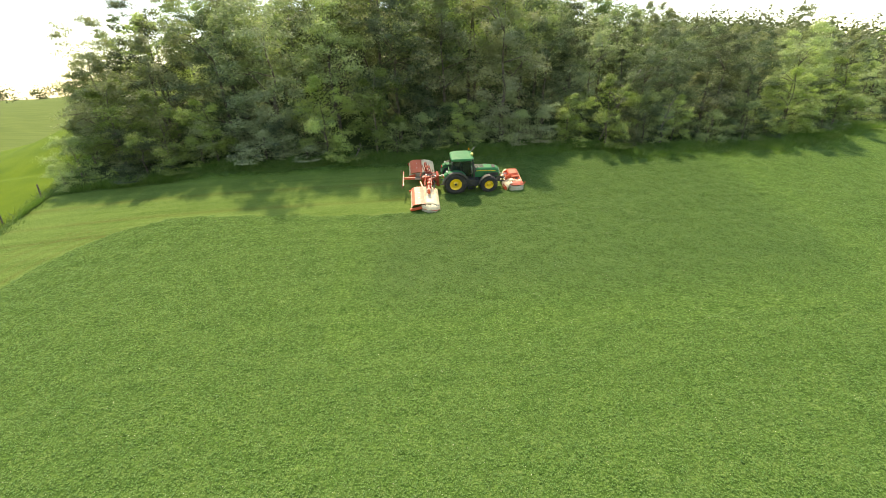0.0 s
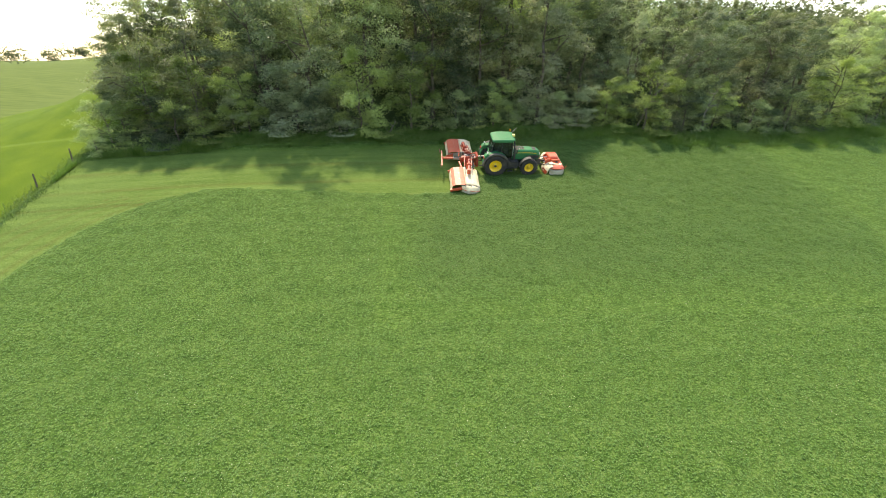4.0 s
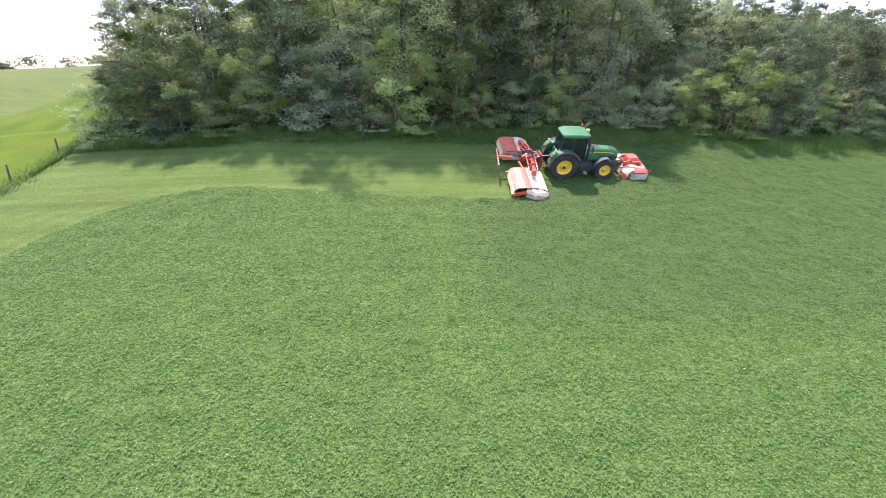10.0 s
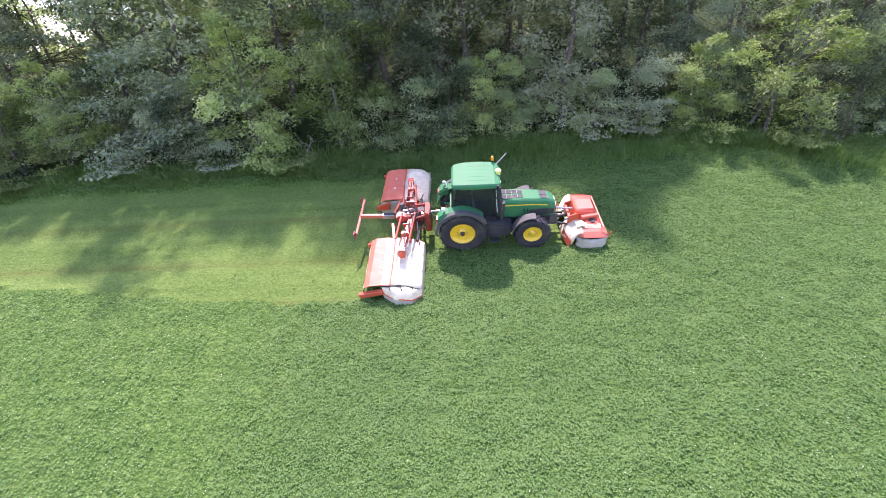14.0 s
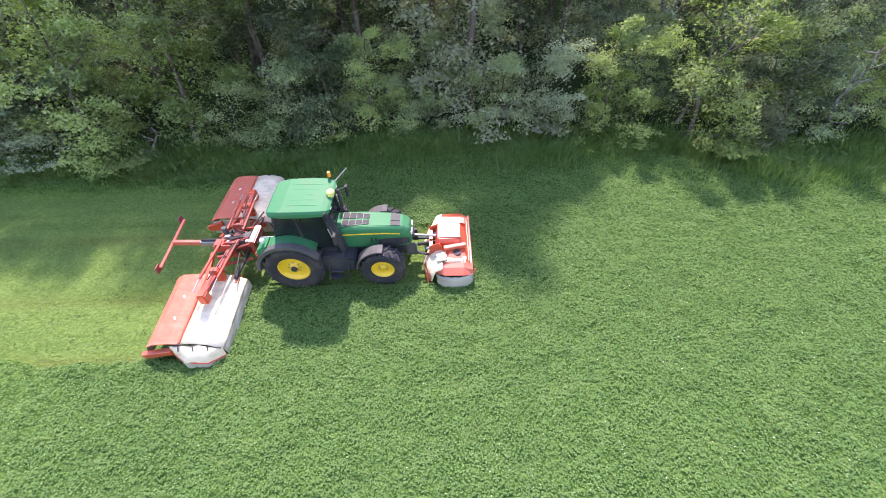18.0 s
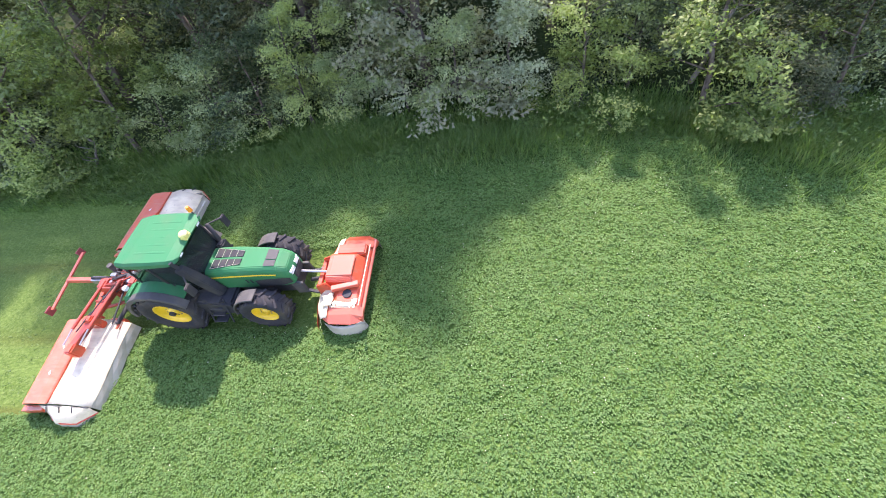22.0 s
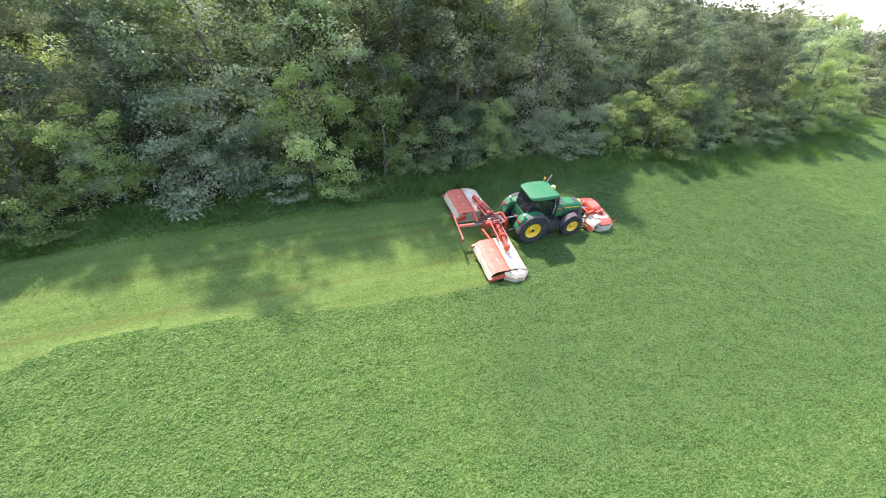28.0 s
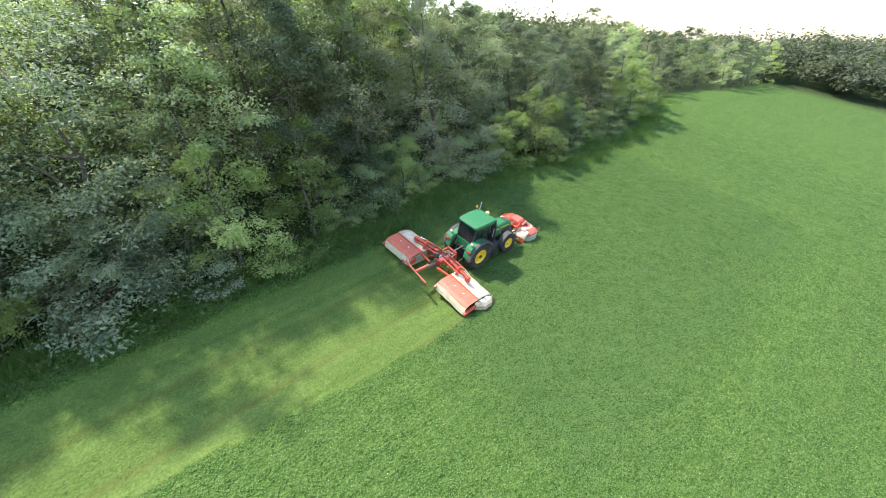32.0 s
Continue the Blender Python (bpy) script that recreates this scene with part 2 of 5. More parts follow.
def ground_material():
    m, nt, b = material("field_ground", 0.95, spec=0.08)
    geo = nt.nodes.new("ShaderNodeNewGeometry")
    pos = geo.outputs["Position"]
    at = nt.nodes.new("ShaderNodeAttribute")
    at.attribute_name = "cover"
    sep = nt.nodes.new("ShaderNodeSeparateColor")
    nt.links.new(at.outputs["Color"], sep.inputs[0])
    fine = noise_tex(nt, pos, 9.0, 5)
    broad = noise_tex(nt, pos, 0.35, 3)
    rows = noise_tex(nt, pos, 1.5, 4, (0.05, 1.0, 1.0))
    cells = []
    for size in (19.0, 7.5):
        vor = nt.nodes.new("ShaderNodeTexVoronoi")
        vor.inputs["Scale"].default_value = size
        nt.links.new(pos, vor.inputs["Vector"])
        sc = nt.nodes.new("ShaderNodeSeparateColor")
        nt.links.new(vor.outputs["Color"], sc.inputs[0])
        cells.append(sc.outputs[0])
    leafy = mix(nt, 0.35, cells[0], cells[1])
    leafy = mix(nt, 0.3, leafy, fine)
    crop = ramp(nt, leafy, [(0.2, (0.0320, 0.0747, 0.0142)), (0.5, (0.0592, 0.1152, 0.0250)), (0.8, (0.1081, 0.1656, 0.0515))])
    # tuft noise puts shade of the gaps between tufts into the crop colour
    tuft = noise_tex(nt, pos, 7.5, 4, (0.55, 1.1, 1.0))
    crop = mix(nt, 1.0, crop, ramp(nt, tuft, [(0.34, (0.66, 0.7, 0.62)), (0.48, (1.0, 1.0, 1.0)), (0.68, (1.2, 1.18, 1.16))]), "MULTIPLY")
    leaves = noise_tex(nt, pos, 15.0, 5, (0.7, 1.25, 1.0))
    crop = mix(nt, 1.0, crop, ramp(nt, leaves, [(0.38, (0.62, 0.66, 0.6)), (0.5, (1.0, 1.0, 1.0)), (0.64, (1.3, 1.26, 1.25))]), "MULTIPLY")
    crop = mix(nt, ramp(nt, broad, [(0.4, (0.05,) * 3), (0.65, (0.28,) * 3)]), crop, ramp(nt, rows, [(0.35, (0.0378, 0.0798, 0.0185)), (0.7, (0.0714, 0.126, 0.0353))]))
    patch = noise_tex(nt, pos, 1.1, 5, (0.7, 1.2, 1.0))
    crop = mix(nt, 1.0, crop, ramp(nt, patch, [(0.36, (0.88, 0.93, 0.82)), (0.5, (1.0, 1.0, 0.92)), (0.66, (1.07, 1.05, 0.95))]), "MULTIPLY")
    cut = ramp(nt, mix(nt, 0.5, cells[0], fine), [(0.3, (0.0523, 0.1010, 0.0179)), (0.6, (0.1011, 0.1632, 0.0358)), (0.8, (0.1568, 0.2175, 0.0696))])
    cut = mix(nt, 0.45, cut, ramp(nt, rows, [(0.35, (0.0593, 0.1049, 0.0199)), (0.65, (0.1253, 0.1864, 0.0457))]))
    meadow = ramp(nt, mix(nt, 0.5, fine, broad), [(0.35, (0.055, 0.105, 0.008)), (0.65, (0.098, 0.15, 0.012))])
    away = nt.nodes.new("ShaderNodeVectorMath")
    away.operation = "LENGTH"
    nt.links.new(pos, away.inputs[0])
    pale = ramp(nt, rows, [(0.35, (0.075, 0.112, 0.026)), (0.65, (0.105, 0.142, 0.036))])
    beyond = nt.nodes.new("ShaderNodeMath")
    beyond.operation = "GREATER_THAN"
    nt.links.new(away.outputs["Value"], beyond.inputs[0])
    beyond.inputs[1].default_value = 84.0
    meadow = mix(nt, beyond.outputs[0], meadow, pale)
    floor = ramp(nt, fine, [(0.3, (0.022, 0.036, 0.012)), (0.7, (0.055, 0.08, 0.03))])
    half = nt.nodes.new("ShaderNodeMath")
    half.operation = "MULTIPLY"
    nt.links.new(at.outputs["Alpha"], half.inputs[0])
    nt.links.new(noise_tex(nt, pos, 0.8, 3, (0.3, 1, 1)), half.inputs[1])
    cut = mix(nt, half.outputs[0], cut, (0.085, 0.085, 0.022))
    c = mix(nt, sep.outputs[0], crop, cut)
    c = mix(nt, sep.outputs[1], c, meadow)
    c = mix(nt, sep.outputs[2], c, floor)
    nt.links.new(c, b.inputs["Base Color"])
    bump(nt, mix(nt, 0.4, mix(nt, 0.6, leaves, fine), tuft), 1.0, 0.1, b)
    return m


def axis(lo, hi, step, far):
    mid = np.arange(lo, hi + 1e-6, step)
    out = [step * 1.35]
    while sum(out) < far:
        out.append(out[-1] * 1.22)
    out = np.cumsum(out)
    return np.concatenate([lo - out[::-1], mid, hi + out])


def build_ground():
    xs, ys = axis(-40, 46, 0.3, 1900), axis(-46, 12, 0.32, 1900)
    ys = np.unique(np.concatenate([ys, np.arange(-4.25, -3.3, 0.08)]))
    X, Y = np.meshgrid(xs, ys, indexing="ij")
    x, y = X.ravel(), Y.ravel()
    crop = in_crop(x, y)
    near = (np.abs(x) < 90) & (y > -80)
    z = lie(x, y) + crop * crop_height(x, y) + (1 - crop) * 0.03 * value_noise(x * 2, y * 2, 3) * near
    nx, ny = len(xs), len(ys)
    idx = np.arange(nx * ny).reshape(nx, ny)
    faces = np.stack([idx[:-1, :-1], idx[1:, :-1], idx[1:, 1:], idx[:-1, 1:]], -1).reshape(-1, 4)
    me = mesh_from("ground", np.stack([x, y, z], -1), faces, ground_material(), True)
    wood = ((y > foot(x) + 1.6) & (x > west_edge(y)) & (x < 140)).astype(float)
    wood = np.maximum(wood, ((x > 110) & (y > -150) | (y > 160) & (x > -30)).astype(float))
    yl = y / math.cos(radians(SLOPE_DEG))
    track = mown(x, y) * (x < -3) * (np.exp(-((np.abs(yl + 0.1) - 1.4) / 0.2) ** 2) + 0.8 * np.exp(-((yl + 3.8) / 0.16) ** 2))
    off = x - (-23.0 - 6.2 * (1 - np.exp(-np.clip(-2.45 - yl, 0, 60) / 2.2)) - 0.27 * np.clip(-2.45 - yl, 0, 24))
    for d, w in ((-1.1, 0.25), (-2.7, 0.2), (-4.6, 0.3), (-6.1, 0.2)):
        track += 0.9 * mown(x, y) * (yl < -2.4) * np.exp(-((off - d) / w) ** 2)
    col = np.stack([mown(x, y), (x < FENCE + 0.2) * 1.0, wood, track], -1).astype(np.float32)
    layer = me.color_attributes.new("cover", "FLOAT_COLOR", "POINT")
    layer.data.foreach_set("color", col.ravel())
    tagged(new("ground", me), "sloping green clover field, mown strip, meadow and woodland floor", "ground", kind="structure")


build_ground()


# ---- leaves in bulk ----
def leaf_quads(rs, centres, size, up=None, spread=1.0):
    """Small bent diamonds at the centres; up: the way they mainly face."""
    n = len(centres)
    nrm = rs.normal(size=(n, 3)) * spread
    if up is not None:
        nrm = nrm + up
    nrm /= np.linalg.norm(nrm, axis=1, keepdims=True) + 1e-9
    t = np.cross(nrm, rs.normal(size=(n, 3)))
    t /= np.linalg.norm(t, axis=1, keepdims=True) + 1e-9
    u = np.cross(nrm, t)
    s = (size * rs.uniform(0.65, 1.35, n))[:, None]
    a = centres - t * s * 0.6
    b = centres + u * s * 0.3 - nrm * s * 0.1
    c = centres + t * s * 0.6 - nrm * s * 0.1
    d = centres - u * s * 0.3 - nrm * s * 0.1
    v = np.stack([a, b, c, d], 1).reshape(-1, 3)
    return v, np.arange(4 * n).reshape(n, 4)


def leaflets(rs, centres, size):
    """Single clover leaflets: small triangles, broad at the outer end, tilted at chance."""
    n = len(centres)
    ang = rs.rand(n) * math.tau
    nrm = rs.normal(size=(n, 3)) * 0.26 + np.array([0, -0.12, 1.0])
    nrm /= np.linalg.norm(nrm, axis=1, keepdims=True)
    t = np.cross(nrm, np.stack([np.cos(ang), np.sin(ang), np.zeros(n)], -1))
    t /= np.linalg.norm(t, axis=1, keepdims=True)
    u = np.cross(nrm, t)
    q = (size * rs.uniform(0.6, 1.3, n))[:, None]
    v = np.stack([centres - t * q * 0.6, centres + t * q * 0.45 + u * q * 0.5, centres + t * q * 0.45 - u * q * 0.5], 1).reshape(-1, 3)
    return v, np.arange(3 * n).reshape(n, 3)


def build_crop():
    rs = np.random.RandomState(5)

    def sow(x0, x1, y0, y1, per_m2, size, name, hole=None):
        n = int((x1 - x0) * (y1 - y0) * per_m2)
        x, y = rs.uniform(x0, x1, n), rs.uniform(y0, y1, n)
        keep = in_crop(x, y) > 0.5
        if hole:
            keep &= ~((x > hole[0]) & (x < hole[1]) & (y > hole[2]) & (y < hole[3]))
        clump = value_noise(x * 5.2, y * 9.5, 9)
        keep &= 0.6 * clump + 0.3 * value_noise(x * 2.3, y * 2.7, 1) + 0.25 * value_noise(x * 0.6, y * 3.4, 33) + 0.6 * rs.rand(n) > 0.42
        if hole:
            keep &= rs.rand(n) < smooth(x1, x1 - 16, x) * smooth(y0, y0 + 12, y)
        else:
            rim = smooth(x0, x0 + 5, x) * smooth(x1, x1 - 6, x) * smooth(y0, y0 + 5, y)
            keep &= rs.rand(n) < 0.12 + 0.88 * rim
        x, y = x[keep], y[keep]
        z = lie(x, y) + crop_height(x, y) + rs.uniform(0.0, 0.045, len(x)) + 0.05 * value_noise(x * 5.2, y * 9.5, 9)
        v, f = leaflets(rs, np.stack([x, y, z], -1), size)
        tagged(new(name, mesh_from(name, v, f, CROP)), "dense leafy green clover crop standing uncut in the field", "crop", kind="stuff")

    near = (-9, 28, -16, 8)
    sow(*near, 700, 0.044, "clover_crop")
    sow(FENCE, 50, -38, 8, 150, 0.052, "clover_crop", near)


build_crop()


# ---- trees ----
def tube(bm, a, b, ra, rb, seg=7):
    a, b = Vector(a), Vector(b)
    d = (b - a).normalized()
    t = d.orthogonal().normalized()
    u = d.cross(t)
    rings = []
    for p, r in ((a, ra), (b, rb)):
        rings.append([bm.verts.new(p + (t * math.cos(k * math.tau / seg) + u * math.sin(k * math.tau / seg)) * r) for k in range(seg)])
    for k in range(seg):
        bm.faces.new((rings[0][k], rings[0][(k + 1) % seg], rings[1][(k + 1) % seg], rings[1][k]))
    bm.faces.new(rings[1])
    bm.faces.new(rings[0][::-1])


def part(name, bm, mat, parent, label="", smooth_faces=False, m=None):
    me = bpy.data.meshes.new(name)
    bmesh.ops.recalc_face_normals(bm, faces=bm.faces)
    bm.to_mesh(me)
    bm.free()
    me.materials.append(mat)
    if smooth_faces:
        me.polygons.foreach_set("use_smooth", np.ones(len(me.polygons), dtype=bool))
    ob = new(name, me)
    ob.parent = parent
    if m is not None:
        ob.matrix_basis = m
    if label:
        tagged(ob, label)
    return ob


def leaf_tris(rs, centres, size, facing, spread):
    """Small pointed leaves, one triangle each; facing: the way they mainly look."""
    n = len(centres)
    nrm = facing / (np.linalg.norm(facing, axis=1, keepdims=True) + 1e-9) + rs.normal(size=(n, 3)) * spread
    nrm /= np.linalg.norm(nrm, axis=1, keepdims=True) + 1e-9
    t = np.cross(nrm, rs.normal(size=(n, 3)))
    t /= np.linalg.norm(t, axis=1, keepdims=True) + 1e-9
    u = np.cross(nrm, t)
    q = (size * rs.uniform(0.6, 1.35, n))[:, None]
    return np.stack([centres - t * q * 0.7, centres + t * q * 0.45 + u * q * 0.36, centres + t * q * 0.45 - u * q * 0.36], 1)


def grow_tree(name, seed, height, radius, low, clumps, per_clump, leaf, mat, lean=0.0, limb_count=3):
    """A broadleaf tree: tapered trunk, limbs that carry flat drooping boughs, each a crowd of leafy twigs with gaps between."""
    rs = np.random.RandomState(seed)
    root = new(name)
    bm = bmesh.new()
    pts = [Vector((0, 0, -0.4))]
    for k in range(1, 6):
        f = k / 5
        pts.append(Vector((rs.normal() * 0.12 * height * 0.1 + lean * f * f, rs.normal() * 0.12 * height * 0.1 - lean * 0.4 * f, height * 0.8 * f)))
    r0 = height * 0.014 + 0.03
    for k in range(5):
        tube(bm, pts[k], pts[k + 1], r0 * (1 - k * 0.18), r0 * (1 - (k + 1) * 0.18), 8)
    part("trunk", bm, BARK, root, "", True)
    lobe = rs.uniform(0, math.tau, 4)
    boughs = max(6, clumps // 6)
    mass = [(low + (1 - low) * ((k + rs.rand()) / boughs) ** 0.9, k * 2.4 + rs.normal() * 0.5, 0.72 + 0.44 * rs.rand()) for k in range(boughs)]
    size = 0.12 + radius * 0.09
    tris = []
    for k in range(clumps):
        h, ang, reach = mass[k % boughs]
        h = min(1.0, max(low, h + rs.normal() * 0.03))
        ang += rs.normal() * 0.3
        swell = 1 + 0.16 * math.sin(2 * ang + lobe[0]) + 0.12 * math.sin(3 * ang + lobe[1] + 4 * h) + 0.14 * math.sin(9 * h + lobe[2])
        wide = radius * math.sqrt(max(0.16, 1 - (max(0.0, h - 0.45) / 0.58) ** 2)) * swell * reach * (0.86 + 0.2 * rs.rand())
        out = np.array([math.cos(ang), math.sin(ang), 0.0])
        side = np.array([-out[1], out[0], 0.0])
        rise, droop = rs.uniform(0.05, 0.5) + 0.5 * h * h, rs.uniform(0.15, 0.6)
        foot_at = np.array([lean * h, 0, max(0.4, h * height - 0.3 * wide)])
        bough = lambda q, w: foot_at + out * wide * q + side * w + np.array([0, 0, wide * (rise * q - droop * q * q)])
        if k % max(1, clumps // limb_count) == 0:
            a, b, c = (Vector(bough(q, 0)) for q in (0.0, 0.5, 0.92))
            stem = pts[min(4, int(max(0.0, a.z / height) / 0.8 * 5))]
            limb = bmesh.new()
            tube(limb, stem.lerp(a, 0.2), b, r0 * 0.34, r0 * 0.2, 5)
            tube(limb, b, c, r0 * 0.2, 0.012, 5)
            part("limb", limb, BARK, root, "", True)
        for _ in range(rs.randint(5, 8)):
            q = 0.36 + 0.7 * math.sqrt(rs.rand())
            c = bough(q, rs.normal() * 0.26 * wide * (1.25 - q))
            n = int(per_clump / 6 * (0.5 + rs.rand()))
            d = rs.normal(size=(n, 3))
            d[:, 2] = np.abs(d[:, 2]) - 0.35
            d /= np.linalg.norm(d, axis=1, keepdims=True)
            tuft = size * (0.55 + 0.85 * rs.rand())
            p = c + d * np.array([1.12, 1.12, 0.95]) * tuft * (rs.uniform(0.15, 1.25, n) ** 0.6)[:, None] + out * (rs.rand(n)[:, None] - 0.3) * tuft * 0.8
            p[:, 2] -= 0.16 * ((p - c)[:, :2] ** 2).sum(1) / tuft
            p[:, 2] = np.maximum(p[:, 2], 0.08)
            tris.append(leaf_tris(rs, p, leaf, d * 0.35 + out * 0.25 + np.array([0, 0, 0.75]), 0.5))
    n = int(clumps * (18 if leaf < 0.2 else 6))
    h = rs.uniform(low + 0.05, 0.86, n)
    ang, r = rs.rand(n) * math.tau, radius * 0.55 * np.sqrt(rs.rand(n)) * (1.15 - 0.6 * h)
    p = np.stack([np.cos(ang) * r + lean * h, np.sin(ang) * r, h * height], -1)
    tris.append(leaf_tris(rs, p, leaf * 1.3, np.tile([0, 0, 1.0], (n, 1)), 0.6))
    v = np.concatenate(tris).reshape(-1, 3)
    crown = new("crown", mesh_from("crown", v, np.arange(len(v)).reshape(-1, 3), mat))
    crown.parent = root
    return root


def place_at(ob, x, y, turn, scale, sink=0.0):
    return Matrix.LocRotScale((x, y, lie1(x, y) - sink), Euler((0, 0, turn)), (scale,) * 3)


def plant(protos, label, category, group, spots):
    rs = random.Random(len(spots) * 7 + 1)
    used = set()
    for x, y, k, scale in spots:
        proto = protos[k % len(protos)]
        m = place_at(proto, x, y, rs.random() * math.tau, scale)
        if k % len(protos) not in used:
            used.add(k % len(protos))
            ob = proto
            ob.matrix_basis = m
        else:
            s = proto.scale.copy()
            proto.scale = (1, 1, 1)
            ob = copy_thing(proto, m)
            proto.scale = s
        tagged(ob, label, category, group)
    for i, p in enumerate(protos):
        if i not in used:
            for o in (*p.children, p):
                bpy.data.objects.remove(o)


def ease(a, b, v):
    return float(smooth(a, b, np.array([v]))[0])


def build_wood():
    rs = random.Random(11)
    bright = [grow_tree("young_tree", 80 + k, 7.2, 2.9, 0.06, 66, 200, 0.115, LEAF_LIGHT, 0.0, 5) for k in range(2)]
    light_spots = [(-11.8, 7.2, 0, 1.0), (-6.9, 7.3, 1, 1.05), (12.6, 7.4, 1, 0.66), (16.6, 7.0, 0, 0.88), (36.5, 7.4, 0, 0.9), (45.5, 10.5, 1, 1.0), (1.4, 8.2, 1, 0.62), (24.0, 7.2, 0, 0.6), (-22.6, 7.4, 1, 0.8), (-26.8, 7.0, 0, 0.95), (-31.4, 7.6, 1, 1.1)]
    plant(bright, "young light yellow-green tree in front of the wood", "tree", "light green young trees", light_spots)
    beside = lambda x, w: any(abs(x - p[0]) < w * p[3] for p in light_spots)
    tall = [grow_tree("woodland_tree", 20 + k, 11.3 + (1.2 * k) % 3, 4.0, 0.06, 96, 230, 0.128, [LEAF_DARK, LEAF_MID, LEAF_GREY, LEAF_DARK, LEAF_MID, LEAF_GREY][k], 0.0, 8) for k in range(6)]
    spots = []
    x = WOOD_END + 1.5
    while x < 50:
        low = 1.27 - 0.47 * ease(1, 16, x) - 0.45 * ease(-20, -33, x)
        if not -20.5 < x < -17.5:
            spots.append((x, foot1(x) + (6.0 if beside(x, 2.6) else 3.4) + rs.random() * 1.6, rs.choice((0, 0, 3, 3, 1, 2) if x > 7 else (0, 1, 1, 2, 3, 4, 4, 5)), (0.86 + 0.26 * rs.random()) * low))
        x += (4.0 + rs.random() * 2.2) * (0.5 + 0.5 * low)
    plant(tall, "tall broadleaf tree with dense dark green crown at the wood's edge", "tree", "trees of the wood", spots)
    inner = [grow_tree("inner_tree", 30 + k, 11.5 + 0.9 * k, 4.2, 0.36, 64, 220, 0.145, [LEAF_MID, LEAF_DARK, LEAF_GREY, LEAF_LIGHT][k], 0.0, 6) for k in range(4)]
    spots = []
    x = WOOD_END + 0.5
    while x < 54:
        low = 1.12 - 0.44 * ease(4, 22, x) - 0.32 * ease(-20, -36, x)
        spots.append((x, foot1(x) + 8.0 + rs.random() * 3 + 0.8, rs.choice((0, 1, 1, 2, 2) if x > 8 else (0, 0, 1, 2, 2, 3, 3)), (0.92 + 0.35 * rs.random()) * low))
        x += 4.4 + rs.random() * 2
    plant(inner, "tall broadleaf tree behind the first row of the wood", "tree", "trees of the wood", spots)
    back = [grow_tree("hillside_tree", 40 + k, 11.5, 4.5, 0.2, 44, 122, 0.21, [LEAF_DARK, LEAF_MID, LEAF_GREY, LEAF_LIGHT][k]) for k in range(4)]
    spots = []
    for row, y in enumerate((17, 23, 30, 38, 47, 58)):
        x = float(west_edge(y)) + 2.5
        while x < 46 + min(14, (y - 8) * 0.9):
            spots.append((x, y + rs.uniform(-2, 2), rs.choice((0, 0, 1, 2, 2) if x > 8 else (0, 1, 1, 2, 2, 3, 3)), (0.95 + 0.35 * rs.random()) * (1.0 - 0.42 * ease(8, 34, x) - 0.28 * ease(-22, -40, x))))
            x += 5.6 + rs.random() * 2.5 + row * 0.3
    for off in (2.8, 8.5, 15.0):
        x = 51.0 + off * 0.3
        while x < 108:
            spots.append((x, foot1(x) + off + rs.uniform(-1, 1), rs.choice((0, 0, 1, 1, 2, 2, 3)), 0.5 + 0.2 * rs.random() + 0.012 * off))
            x += 4.6 + rs.random() * 2.4
    plant(back, "broadleaf tree in the dense wood on the hillside", "tree", "trees on the hill", spots)
    shrubs = [grow_tree("shrub", 60 + k, 4.2, 2.3, 0.03, 40, 165, 0.09, [LEAF_DARK, LEAF_MID, LEAF_LIGHT, LEAF_GREY][k]) for k in range(4)]
    spots = []
    x = WOOD_END - 0.6
    while x < 50:
        if not beside(x, 1.7):
            spots.append((x, foot1(x) + 1.3 + rs.random() * 1.0, rs.choice((0, 0, 0, 1, 1, 1, 2, 3)), 0.62 + 0.5 * rs.random()))
            if rs.random() < 0.5:
                spots.append((x + 0.7, spots[-1][1] + 1.7 + rs.random(), rs.choice((0, 0, 1, 1, 1, 3)), 0.95 + 0.4 * rs.random()))
        x += 1.7 + rs.random() * 1.1
    for k in range(9):
        y = 7.5 + 3.0 * k
        spots.append((float(west_edge(y)) + rs.uniform(-0.8, 0.6), y, rs.choice((0, 1, 1, 3)), 0.85 + 0.4 * rs.random()))
    plant(shrubs, "leafy green shrub at the foot of the wood", "shrub", "shrubs along the wood", spots)


build_wood()


# ---- grass of the verge and of the cut strip ----
def blades(rs, x, y, z, tall, lean, width):
    """Single grass blades: narrow triangles that bend over."""
    n = len(x)
    ang = rs.rand(n) * math.tau
    d = np.stack([np.cos(ang), np.sin(ang), np.zeros(n)], -1)
    side = np.stack([-d[:, 1], d[:, 0], d[:, 2]], -1)
    base = np.stack([x, y, z], -1)
    h = (tall * rs.uniform(0.5, 1.3, n))[:, None]
    w = width * rs.uniform(0.7, 1.3, n)[:, None]
    tip = base + d * h * lean * rs.uniform(0.3, 1.2, n)[:, None] + np.array([0, 0, 1.0]) * h
    v = np.stack([base - side * w, base + side * w, tip], 1).reshape(-1, 3)
    return v, np.arange(3 * n).reshape(n, 3)


